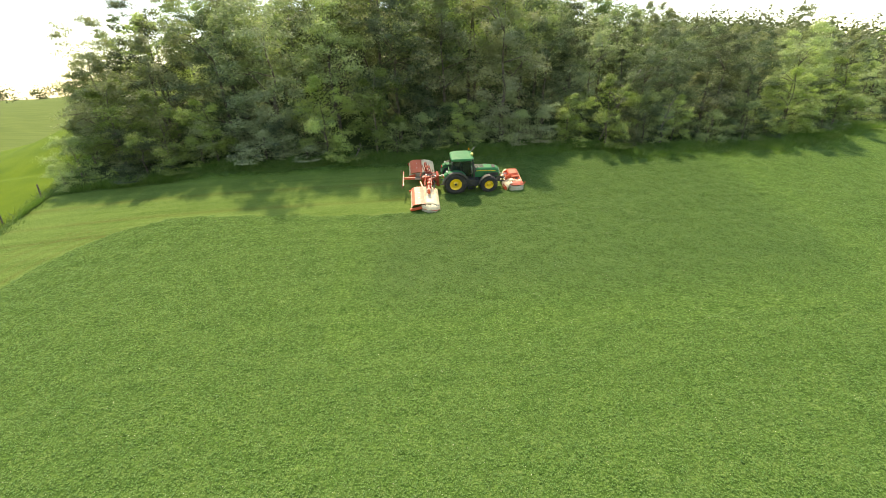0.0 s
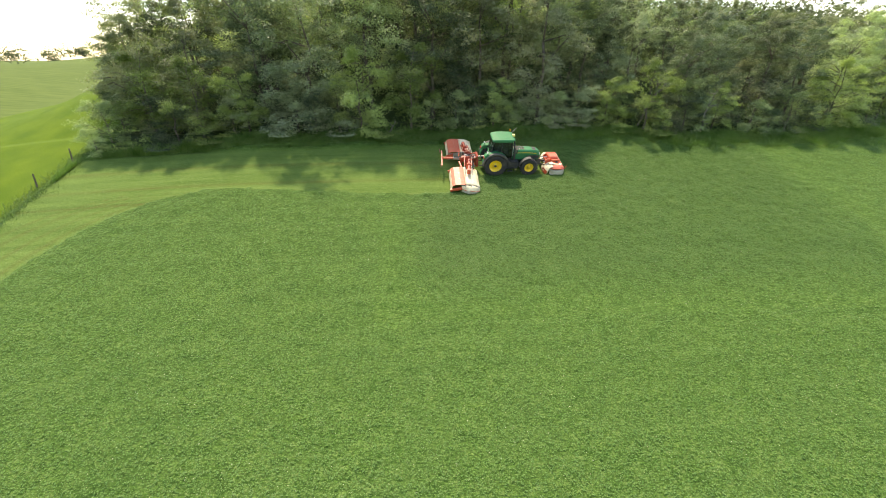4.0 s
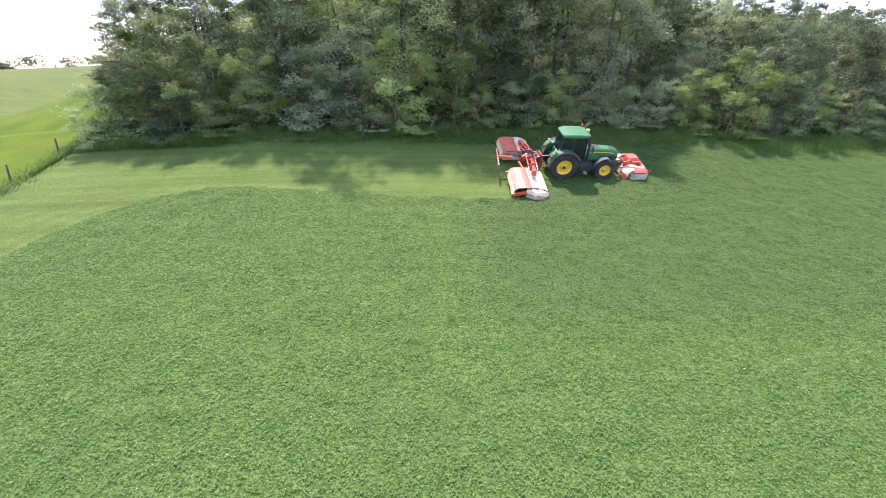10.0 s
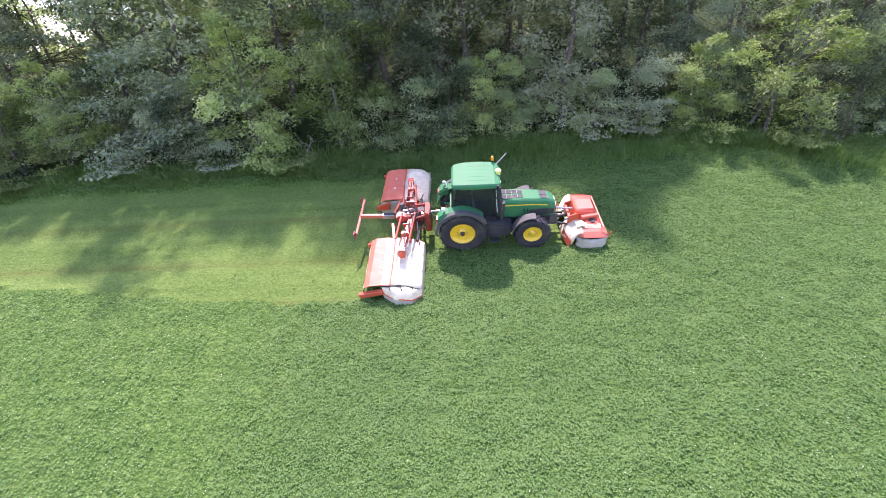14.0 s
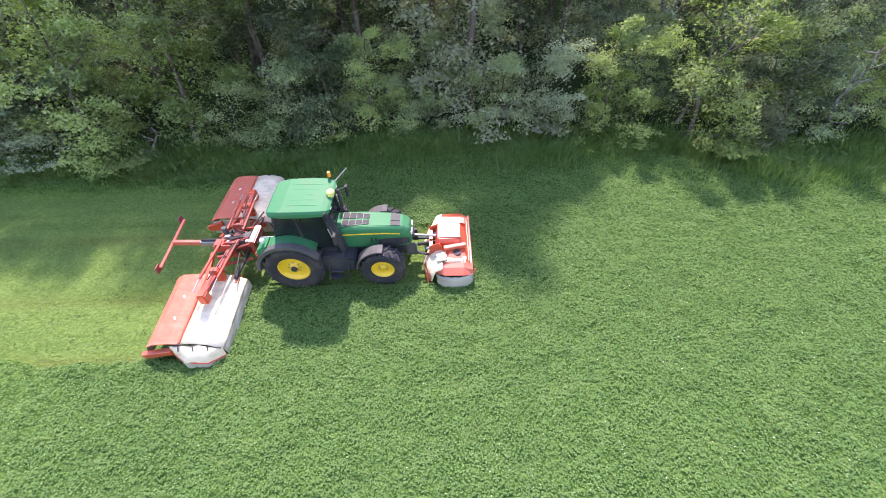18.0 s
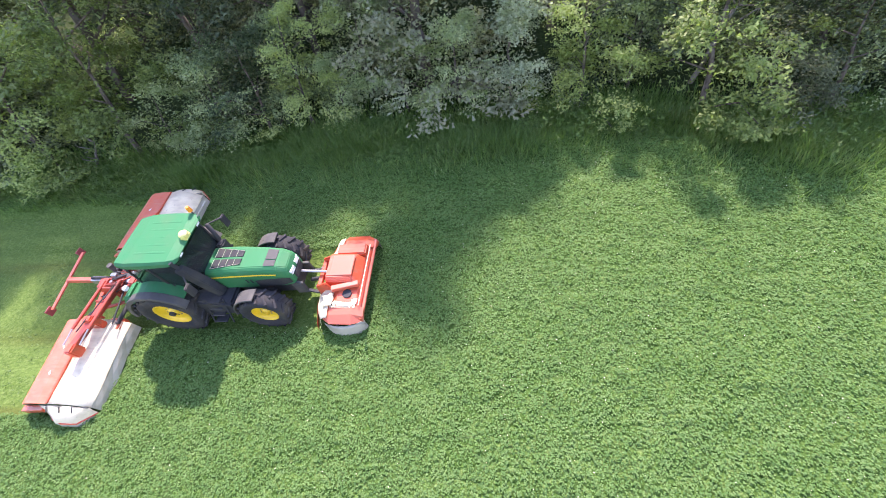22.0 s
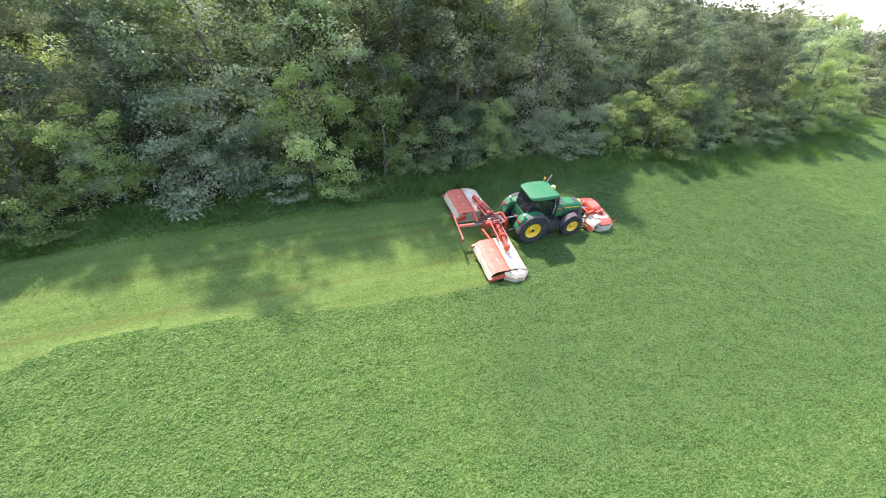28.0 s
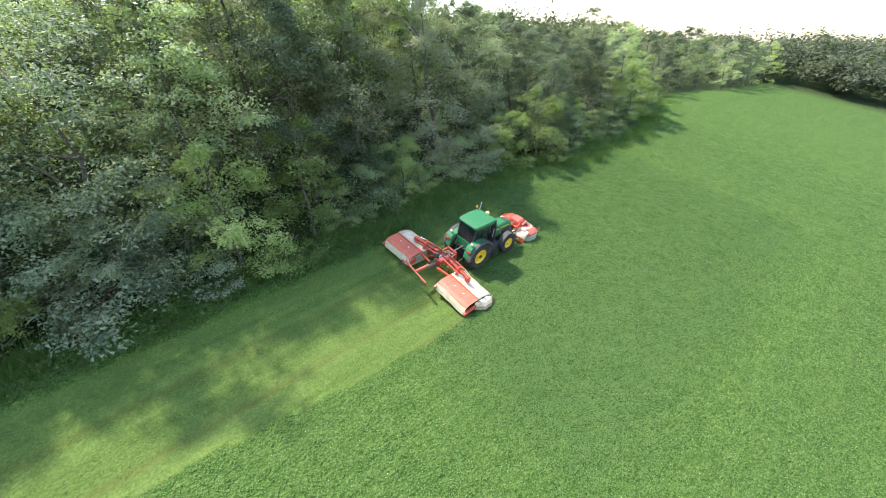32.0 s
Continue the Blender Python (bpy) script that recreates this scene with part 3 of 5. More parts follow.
def build_grass():
    rs = np.random.RandomState(8)
    n = 190000
    x = rs.uniform(WOOD_END - 2, 54, n)
    y = foot(x) + rs.normal(-0.25, 0.95, n)
    keep = (value_noise(x * 0.7, y * 0.9, 21) + 0.6 * rs.rand(n) > 0.34) & (mown(x, y) < 0.5)
    x, y = x[keep], y[keep]
    tall = 0.2 + 0.55 * value_noise(x * 0.6, y * 0.6, 22)
    v, f = blades(rs, x, y, lie(x, y), tall, 0.9, 0.022)
    tagged(new("verge_grass", mesh_from("verge_grass", v, f, TALL_GRASS)), "tall uncut grass along the foot of the wood", "grass", kind="stuff")
    tris = []
    for k in range(420):
        x, y = rs.uniform(WOOD_END - 1, 52), rs.normal(-0.1, 0.75)
        y += foot1(x)
        if mown(np.array([x]), np.array([y]))[0] > 0.5:
            continue
        n, tall = rs.randint(30, 90), rs.uniform(0.25, 0.75)
        p = np.array([x, y, lie1(x, y)]) + rs.normal(size=(n, 3)) * np.array([0.3, 0.25, 0]) + np.array([0, 0, 1]) * (tall * rs.rand(n) ** 0.7)[:, None]
        tris.append(leaf_tris(rs, p, 0.1, np.tile([0, -0.3, 1.0], (n, 1)), 0.5))
    v = np.concatenate(tris).reshape(-1, 3)
    tagged(new("verge_herbs", mesh_from("verge_herbs", v, np.arange(len(v)).reshape(-1, 3), HERB)), "broad-leaved weeds and brambles in the grass before the wood", "weeds", kind="stuff")
    n = 60000
    x, y = rs.uniform(FENCE, 5, n), rs.uniform(-20, 4.6, n)
    keep = mown(x, y) > 0.5
    x, y = x[keep], y[keep]
    v, f = blades(rs, x, y, lie(x, y), np.full(len(x), 0.055), 1.8, 0.02)
    tagged(new("stubble", mesh_from("stubble", v, f, VERGE)), "short cut stubble and loose clippings on the mown strip", "grass", kind="stuff")
    n = 14000
    x = FENCE + 0.3 + rs.normal(0, 0.6, n)
    y = rs.uniform(-46, 20, n)
    v, f = blades(rs, x, y, lie(x, y), np.full(n, 0.2), 0.9, 0.024)
    tagged(new("boundary_grass", mesh_from("boundary_grass", v, f, VERGE)), "rough tall grass along the field fence", "grass", kind="stuff")


build_grass()


def build_far_woods():
    """Crowns of the woods on the far hills and hedges, too far off to count."""
    rs = np.random.RandomState(31)

    def crowns(name, label, spots, size, leaves, leaf, mat, rise=0.85):
        tris = []
        for x, y in spots:
            r = size * rs.uniform(0.7, 1.25)
            c = np.array([x, y, lie1(x, y) + r * rise])
            for _ in range(7):
                d = rs.normal(size=3)
                d[2] = abs(d[2]) * 0.8 - 0.3
                c2 = c + d / np.linalg.norm(d) * r * 0.6
                n = int(leaves / 7)
                e = rs.normal(size=(n, 3))
                e[:, 2] = np.abs(e[:, 2]) - 0.4
                e /= np.linalg.norm(e, axis=1, keepdims=True)
                p = c2 + e * r * 0.52 * (rs.uniform(0.2, 1.2, n) ** 0.6)[:, None]
                tris.append(leaf_tris(rs, p, leaf, e * 0.5 + np.array([0, 0, 0.7]), 0.45))
        v = np.concatenate(tris).reshape(-1, 3)
        tagged(new(name, mesh_from(name, v, np.arange(len(v)).reshape(-1, 3), mat)), label, "woodland", kind="stuff")

    for k, mat in enumerate((LEAF_FAR, LEAF_FAR, LEAF_FAR)):
        spots = [(rs.uniform(111, 117), rs.uniform(-140, 45)) for _ in range(22)]
        spots += [(rs.uniform(114, 160), rs.uniform(-60, 60)) for _ in range(44)]
        spots += [(rs.uniform(62, 112), rs.uniform(28, 76)) for _ in range(40)]
        spots += [(rs.uniform(-25, 90), rs.uniform(66, 84)) for _ in range(26)]
        crowns("far_wood", "dense green broadleaf wood beyond the end of the field", spots, 4.6, 420, 0.6, mat)
        spots = [(rs.uniform(120, 280), rs.uniform(-140, 160)) for _ in range(130)]
        spots += [(rs.uniform(80, 130), rs.uniform(76, 150)) for _ in range(40)]
        spots += [(rs.uniform(280, 620), rs.uniform(-330, 330)) for _ in range(40)]
        crowns("far_wood", "dense green broadleaf wood on the far hillside", spots, 4.8, 126, 1.0, mat)
    spots = []
    for k in range(26):
        a = radians(-63 + 1.25 * k)
        if rs.rand() > 0.22:
            spots.append((math.sin(a) * (178 + rs.uniform(-4, 4)), math.cos(a) * (178 + rs.uniform(-4, 4))))
    crowns("far_hedge", "row of dark hedgerow trees on the skyline", spots, 3.6, 300, 0.6, LEAF_FAR, 0.5)


build_far_woods()


def build_fence():
    """Weathered posts between field and meadow."""
    proto = None
    ys = [-42 + 4.2 * k for k in range(14)]
    for k, y in enumerate(ys):
        x = FENCE + 0.15 * math.sin(k * 1.7)
        if proto is None:
            proto = new("fence_post")
            bm = bmesh.new()
            tube(bm, (0, 0, -0.3), (0.02, 0.01, 1.15), 0.065, 0.055, 8)
            part("post", bm, BARK, proto, "weathered grey wooden post")
            part("staple", block(0.05, 0.075, -0.02, 0.02, 0.95, 0.99, 0.004, 1), STEEL, proto)
            part("staple", block(0.05, 0.075, -0.02, 0.02, 0.55, 0.59, 0.004, 1), STEEL, proto)
            ob = proto
            ob.matrix_basis = pose(x, y, lie1(x, y), 2, -1, 0)
        else:
            ob = copy_thing(proto, pose(x, y, lie1(x, y), random.uniform(-4, 4), random.uniform(-4, 4), random.uniform(0, 40)))
        tagged(ob, "weathered wooden fence post in rough grass by the meadow", "fence post", "fence posts")


def build_flowers():
    """Small white clover heads in the standing crop."""
    m, nt, b = material("clover_flower", 0.8)
    geo = nt.nodes.new("ShaderNodeNewGeometry")
    nt.links.new(ramp(nt, geo.outputs["Random Per Island"], [(0.0, (0.42, 0.46, 0.2)), (1.0, (0.72, 0.72, 0.55))]), b.inputs["Base Color"])
    rs = np.random.RandomState(14)
    n = 11000
    x, y = rs.uniform(-22, 32, n), rs.uniform(-24, 6, n)
    keep = (in_crop(x, y) > 0.5) & (value_noise(x * 0.5, y * 0.5, 15) + 0.4 * rs.rand(n) > 0.55)
    x, y = x[keep], y[keep]
    v, f = leaf_quads(rs, np.stack([x, y, lie(x, y) + rs.uniform(0.3, 0.4, len(x))], -1), np.full(len(x), 0.024), np.array([0, 0, 1.0]), 0.4)
    tagged(new("clover_flower", mesh_from("clover_flower", v, f, m)), "tiny white clover flower heads among the leaves", "flower", kind="stuff")


build_flowers()


def build_dead_tree(x, y, seed, height, lean, label):
    """A bare grey tree that leans out of the wood."""
    rs = random.Random(seed)
    root = new("dead_tree")
    root.matrix_basis = pose(x, y, lie1(x, y))
    bm = bmesh.new()
    p, d = Vector((0, 0, -0.2)), Vector((lean[0], lean[1], 1)).normalized()
    joints = []
    for k in range(7):
        q = p + d * height / 7
        tube(bm, p, q, 0.1 * (1 - k * 0.12), 0.1 * (1 - (k + 1) * 0.12), 7)
        joints.append(q.copy())
        d = (d + Vector((rs.uniform(-0.2, 0.2), rs.uniform(-0.2, 0.2), rs.uniform(-0.1, 0.12)))).normalized()
        p = q
    part("trunk", bm, DEAD, root, "", True)
    for k in range(9):
        a = joints[rs.randrange(1, 7)]
        b = a + Vector((rs.uniform(-1, 1), rs.uniform(-1.1, 0.3), rs.uniform(0.0, 0.9))) * height * 0.22
        c = b + Vector((rs.uniform(-0.5, 0.5), rs.uniform(-0.6, 0.1), rs.uniform(-0.3, 0.5))) * height * 0.16
        bm = bmesh.new()
        tube(bm, a, b, 0.035, 0.02, 5)
        tube(bm, b, c, 0.02, 0.006, 5)
        part("branch", bm, DEAD, root, "", True)
    tagged(root, label, "dead tree", "bare trees at the wood's edge")


DEAD = bark_material()
DEAD.name = "dead_wood"
for n_ in DEAD.node_tree.nodes:
    if n_.type == "VALTORGB":
        n_.color_ramp.elements[0].color, n_.color_ramp.elements[1].color = (0.1, 0.09, 0.08, 1), (0.26, 0.24, 0.21, 1)
build_dead_tree(-9.4, 6.9, 5, 1.7, (0.8, -0.3), "bare grey fallen branch leaning out of the wood")
build_dead_tree(16.5, 8.2, 8, 6.5, (0.45, 0.0), "pale leaning trunk at the wood's edge")
build_dead_tree(22.5, 6.6, 15, 4.6, (-0.5, -0.45), "bare grey fallen tree hanging over the verge")


# ---- paints and stuffs of the machines ----
def paint(name, colour, rough=0.35, coat=0.3, dirt=(0.16, 0.13, 0.08), amount=0.25, metal=0.0, flecks=0.0, spec=0.5):
    m, nt, b = material(name, rough, metal, coat, spec)
    tc = nt.nodes.new("ShaderNodeTexCoord").outputs["Object"]
    n = noise_tex(nt, tc, 2.3, 6)
    fine = noise_tex(nt, tc, 22.0, 4)
    c = mix(nt, ramp(nt, n, [(0.45, (0, 0, 0)), (0.75, (amount,) * 3)]), colour, dirt)
    c = mix(nt, ramp(nt, fine, [(0.35, (0.12,) * 3), (0.6, (0, 0, 0))]), c, tuple(v * 0.6 for v in colour))
    if flecks:
        bits = noise_tex(nt, tc, 21.0, 4, (1.0, 0.45, 1.0))
        c = mix(nt, ramp(nt, bits, [(0.7 - flecks * 0.05, (0, 0, 0)), (0.76 - flecks * 0.05, (0.6,) * 3)]), c, (0.12, 0.11, 0.06))
        c = mix(nt, ramp(nt, noise_tex(nt, tc, 5.0, 5, (0.35, 1.6, 1.0)), [(0.5, (0, 0, 0)), (0.68, (0.4,) * 3)]), c, dirt)
    nt.links.new(c, b.inputs["Base Color"])
    nt.links.new(ramp(nt, fine, [(0.3, (rough * 0.92,) * 3), (0.8, (min(1, rough * 1.2),) * 3)]), b.inputs["Roughness"])
    return m


GREEN = paint("green_paint", (0.019, 0.165, 0.06), 0.62, 0.0, amount=0.15, spec=0.3)
YELLOW = paint("yellow_paint", (0.78, 0.5, 0.02), 0.4, 0.2)
RED = paint("red_paint", (0.6, 0.082, 0.03), 0.4, 0.2, flecks=0.4)
# red of the rear hoods, with the sun's glare on them lightening its colour
SUNLIT_RED = paint("sunlit_red_paint", (0.6, 0.125, 0.062), 0.5, 0.1, (0.52, 0.23, 0.14), 0.4, 0.0, 0.6)
GREASY = paint("greasy_red_paint", (0.42, 0.058, 0.03), 0.45, 0.1, (0.06, 0.045, 0.035), 0.85)
ORANGE = paint("orange_red_paint", (0.56, 0.12, 0.065), 0.45, 0.15)
TARP = paint("white_tarpaulin", (0.76, 0.65, 0.43), 0.7, 0.0, (0.42, 0.31, 0.2), 0.6, 0.0, 0.7)
CURTAIN = paint("grey_curtain", (0.4, 0.37, 0.29), 0.7, 0.0, (0.2, 0.18, 0.1), 0.6)
RUBBER = paint("tyre_rubber", (0.022, 0.022, 0.024), 0.85, 0.0, (0.12, 0.1, 0.06), 0.5)
BLACK = paint("black_plastic", (0.03, 0.032, 0.035), 0.68, 0.0, (0.15, 0.13, 0.09), 0.3, spec=0.3)
GREY = paint("grey_plastic", (0.07, 0.069, 0.063), 0.7, 0.0, (0.2, 0.18, 0.13), 0.35, spec=0.3)
STEEL = paint("worn_steel", (0.4, 0.4, 0.4), 0.4, 0.0, (0.18, 0.13, 0.09), 0.5, 0.8)
AMBER = paint("amber_plastic", (0.9, 0.3, 0.02), 0.25, 0.5)
DOME = paint("pale_yellow_plastic", (0.85, 0.8, 0.25), 0.4, 0.2)
LAMP = paint("lamp_glass", (0.75, 0.76, 0.75), 0.12, 0.6)
TAIL = paint("red_lamp_glass", (0.6, 0.02, 0.02), 0.15, 0.6)
PANEL = paint("faded_violet_panel", (0.3, 0.065, 0.06), 0.5, 0.0)
STRIPE = paint("white_marking", (0.8, 0.8, 0.78), 0.5, 0.0)


def glass_material():
    m, nt, b = material("tinted_glass", 0.03)
    b.inputs["Base Color"].default_value = (0.1, 0.13, 0.13, 1)
    b.inputs["Transmission Weight"].default_value = 0.85
    b.inputs["IOR"].default_value = 1.45
    return m


GLASS = glass_material()


# ---- shaping helpers ----
def prism(pts, y0, y1, round_by=0.0, seg=2, taper=None):
    """A profile in x and z drawn out from y0 to y1; taper: the far end's (x, z) scale about the profile's middle."""
    bm = bmesh.new()
    cx, cz = sum(p[0] for p in pts) / len(pts), sum(p[1] for p in pts) / len(pts)
    ends = []
    for y, k in ((y0, (1, 1)), (y1, taper or (1, 1))):
        ends.append([bm.verts.new((cx + (x - cx) * k[0], y, cz + (z - cz) * k[1])) for x, z in pts])
    n = len(pts)
    for i in range(n):
        bm.faces.new((ends[0][i], ends[0][(i + 1) % n], ends[1][(i + 1) % n], ends[1][i]))
    bm.faces.new(ends[0][::-1])
    bm.faces.new(ends[1])
    if round_by:
        bmesh.ops.recalc_face_normals(bm, faces=bm.faces)
        bmesh.ops.bevel(bm, geom=list(bm.edges), offset=round_by, segments=seg, affect="EDGES", clamp_overlap=True)
    return bm


def block(x0, x1, y0, y1, z0, z1, round_by=0.02, seg=2):
    return prism([(x0, z0), (x1, z0), (x1, z1), (x0, z1)], y0, y1, round_by, seg)


def bar(a, b, w, h=None, round_by=0.012):
    """A beam of rectangular section from a to b."""
    a, b = Vector(a), Vector(b)
    h = h or w
    bm = block(-w / 2, w / 2, -h / 2, h / 2, 0, (b - a).length, min(round_by, w * 0.3), 1)
    bmesh.ops.transform(bm, matrix=Matrix.Translation(a) @ (b - a).to_track_quat("Z", "Y").to_matrix().to_4x4(), verts=bm.verts)
    return bm


def rod(a, b, r, seg=10, r2=None):
    bm = bmesh.new()
    tube(bm, a, b, r, r if r2 is None else r2, seg)
    return bm


def loft(sections, round_by=0.0):
    """Skin over a row of closed sections, each a list of as many points."""
    bm = bmesh.new()
    rings = [[bm.verts.new(p) for p in s] for s in sections]
    n = len(rings[0])
    for a, b in zip(rings, rings[1:]):
        for i in range(n):
            bm.faces.new((a[i], a[(i + 1) % n], b[(i + 1) % n], b[i]))
    bm.faces.new(rings[0][::-1])
    bm.faces.new(rings[-1])
    if round_by:
        bmesh.ops.recalc_face_normals(bm, faces=bm.faces)
        bmesh.ops.bevel(bm, geom=list(bm.edges), offset=round_by, segments=2, affect="EDGES", clamp_overlap=True)
    return bm


def sheet(rows, thick):
    """A sheet through rows of points, with thickness downwards."""
    bm = bmesh.new()
    top = [[bm.verts.new(p) for p in r] for r in rows]
    low = [[bm.verts.new((p[0], p[1], p[2] - thick)) for p in r] for r in rows]
    m, n = len(rows), len(rows[0])
    for i in range(m - 1):
        for j in range(n - 1):
            bm.faces.new((top[i][j], top[i][j + 1], top[i + 1][j + 1], top[i + 1][j]))
            bm.faces.new((low[i][j], low[i + 1][j], low[i + 1][j + 1], low[i][j + 1]))
    for i in range(m - 1):
        for j in (0, n - 1):
            bm.faces.new((top[i][j], top[i + 1][j], low[i + 1][j], low[i][j]))
    for j in range(n - 1):
        for i in (0, m - 1):
            bm.faces.new((top[i][j], top[i][j + 1], low[i][j + 1], low[i][j]))
    return bm


def lathe(profile, seg=36):
    """A profile of (radius, y) turned about the y axis."""
    bm = bmesh.new()
    rings = []
    for k in range(seg):
        a = k * math.tau / seg
        rings.append([bm.verts.new((r * math.cos(a), y, r * math.sin(a))) for r, y in profile])
    for k in range(seg):
        a, b = rings[k], rings[(k + 1) % seg]
        for i in range(len(profile) - 1):
            bm.faces.new((a[i], a[i + 1], b[i + 1], b[i]))
    return bm


def ball(c, r, squash=1.0, seg=14):
    bm = bmesh.new()
    bmesh.ops.create_uvsphere(bm, u_segments=seg, v_segments=seg // 2 + 1, radius=r)
    bmesh.ops.transform(bm, matrix=Matrix.Translation(c) @ Matrix.Diagonal((1, 1, squash, 1)), verts=bm.verts)
    return bm


TILT = pose(0, 0, 0, SLOPE_DEG, 0, 0)      # machines stand square on the slope


# ---- tractor ----
def wheel(parent, x, y, r, width, rim, side, lugs):
    """A field tyre with cleats on a yellow dished rim; side: -1 or 1, the way its face looks."""
    w = width / 2
    tyre_prof = [(rim, -w * 0.72), (r * 0.72, -w), (r * 0.88, -w * 1.02), (r * 0.955, -w * 0.86), (r * 0.965, 0), (r * 0.955, w * 0.86), (r * 0.88, w * 1.02), (r * 0.72, w), (rim, w * 0.72)]
    m = Matrix.Translation((x, y, r))
    hub = new("wheel")
    hub.parent = parent
    hub.matrix_basis = m
    part("tyre", lathe(tyre_prof, 48), RUBBER, hub, "black rubber field tyre", True)
    for k in range(lugs):
        for half in (-1, 1):
            a = (k + (0.5 if half > 0 else 0)) * math.tau / lugs
            bm = block(-0.035, 0.035, 0, w * 1.12, -0.03, r * 0.05, 0.008, 1)
            lean = Matrix.Rotation(half * radians(38), 4, "Z")
            flip = Matrix.Diagonal((1, half, 1, 1))
            bmesh.ops.transform(bm, matrix=Matrix.Rotation(-a, 4, "Y") @ Matrix.Translation((0, 0, r * 0.955)) @ Matrix.Rotation(-half * radians(30), 4, "Z") @ flip, verts=bm.verts)
            part("cleat", bm, RUBBER, hub)
    f = side
    rim_prof = [(rim * 1.03, f * w * 0.74), (rim * 0.98, f * w * 0.78), (rim * 0.92, f * w * 0.55), (rim * 0.8, f * w * 0.38), (rim * 0.5, f * w * 0.34), (rim * 0.3, f * w * 0.4), (rim * 0.28, f * w * 0.58), (0.0005, f * w * 0.6)]
    rim_ob = part("rim", lathe(rim_prof, 36), YELLOW, hub, "yellow steel rim", True)
    part("hub_cap", lathe([(rim * 0.2, f * w * 0.58), (rim * 0.18, f * w * 0.8), (0.0005, f * w * 0.82)], 20), BLACK if r > 0.8 else YELLOW, rim_ob)
    for k in range(8):
        a = k * math.tau / 8
        p = (math.cos(a) * rim * 0.42, f * w * 0.34, math.sin(a) * rim * 0.42)
        part("wheel_bolt", rod(p, (p[0], f * w * 0.46, p[2]), 0.022, 6), STEEL, rim_ob)
    return hub


def arch(x, z, r0, r1, y0, y1, a0, a1, seg=10):
    """A curved guard over a wheel."""
    bm = bmesh.new()
    ring = []
    for k in range(seg + 1):
        a = radians(a0 + (a1 - a0) * k / seg)
        ring.append([bm.verts.new((x + r * math.cos(a), y, z + r * math.sin(a))) for r, y in ((r0, y0), (r1, y0), (r1, y1), (r0, y1))])
    for a, b in zip(ring, ring[1:]):
        for i in range(4):
            bm.faces.new((a[i], a[(i + 1) % 4], b[(i + 1) % 4], b[i]))
    bm.faces.new(ring[0][::-1])
    bm.faces.new(ring[-1])
    bmesh.ops.recalc_face_normals(bm, faces=bm.faces)
    bmesh.ops.bevel(bm, geom=list(bm.edges), offset=0.015, segments=1, affect="EDGES", clamp_overlap=True)
    return bm


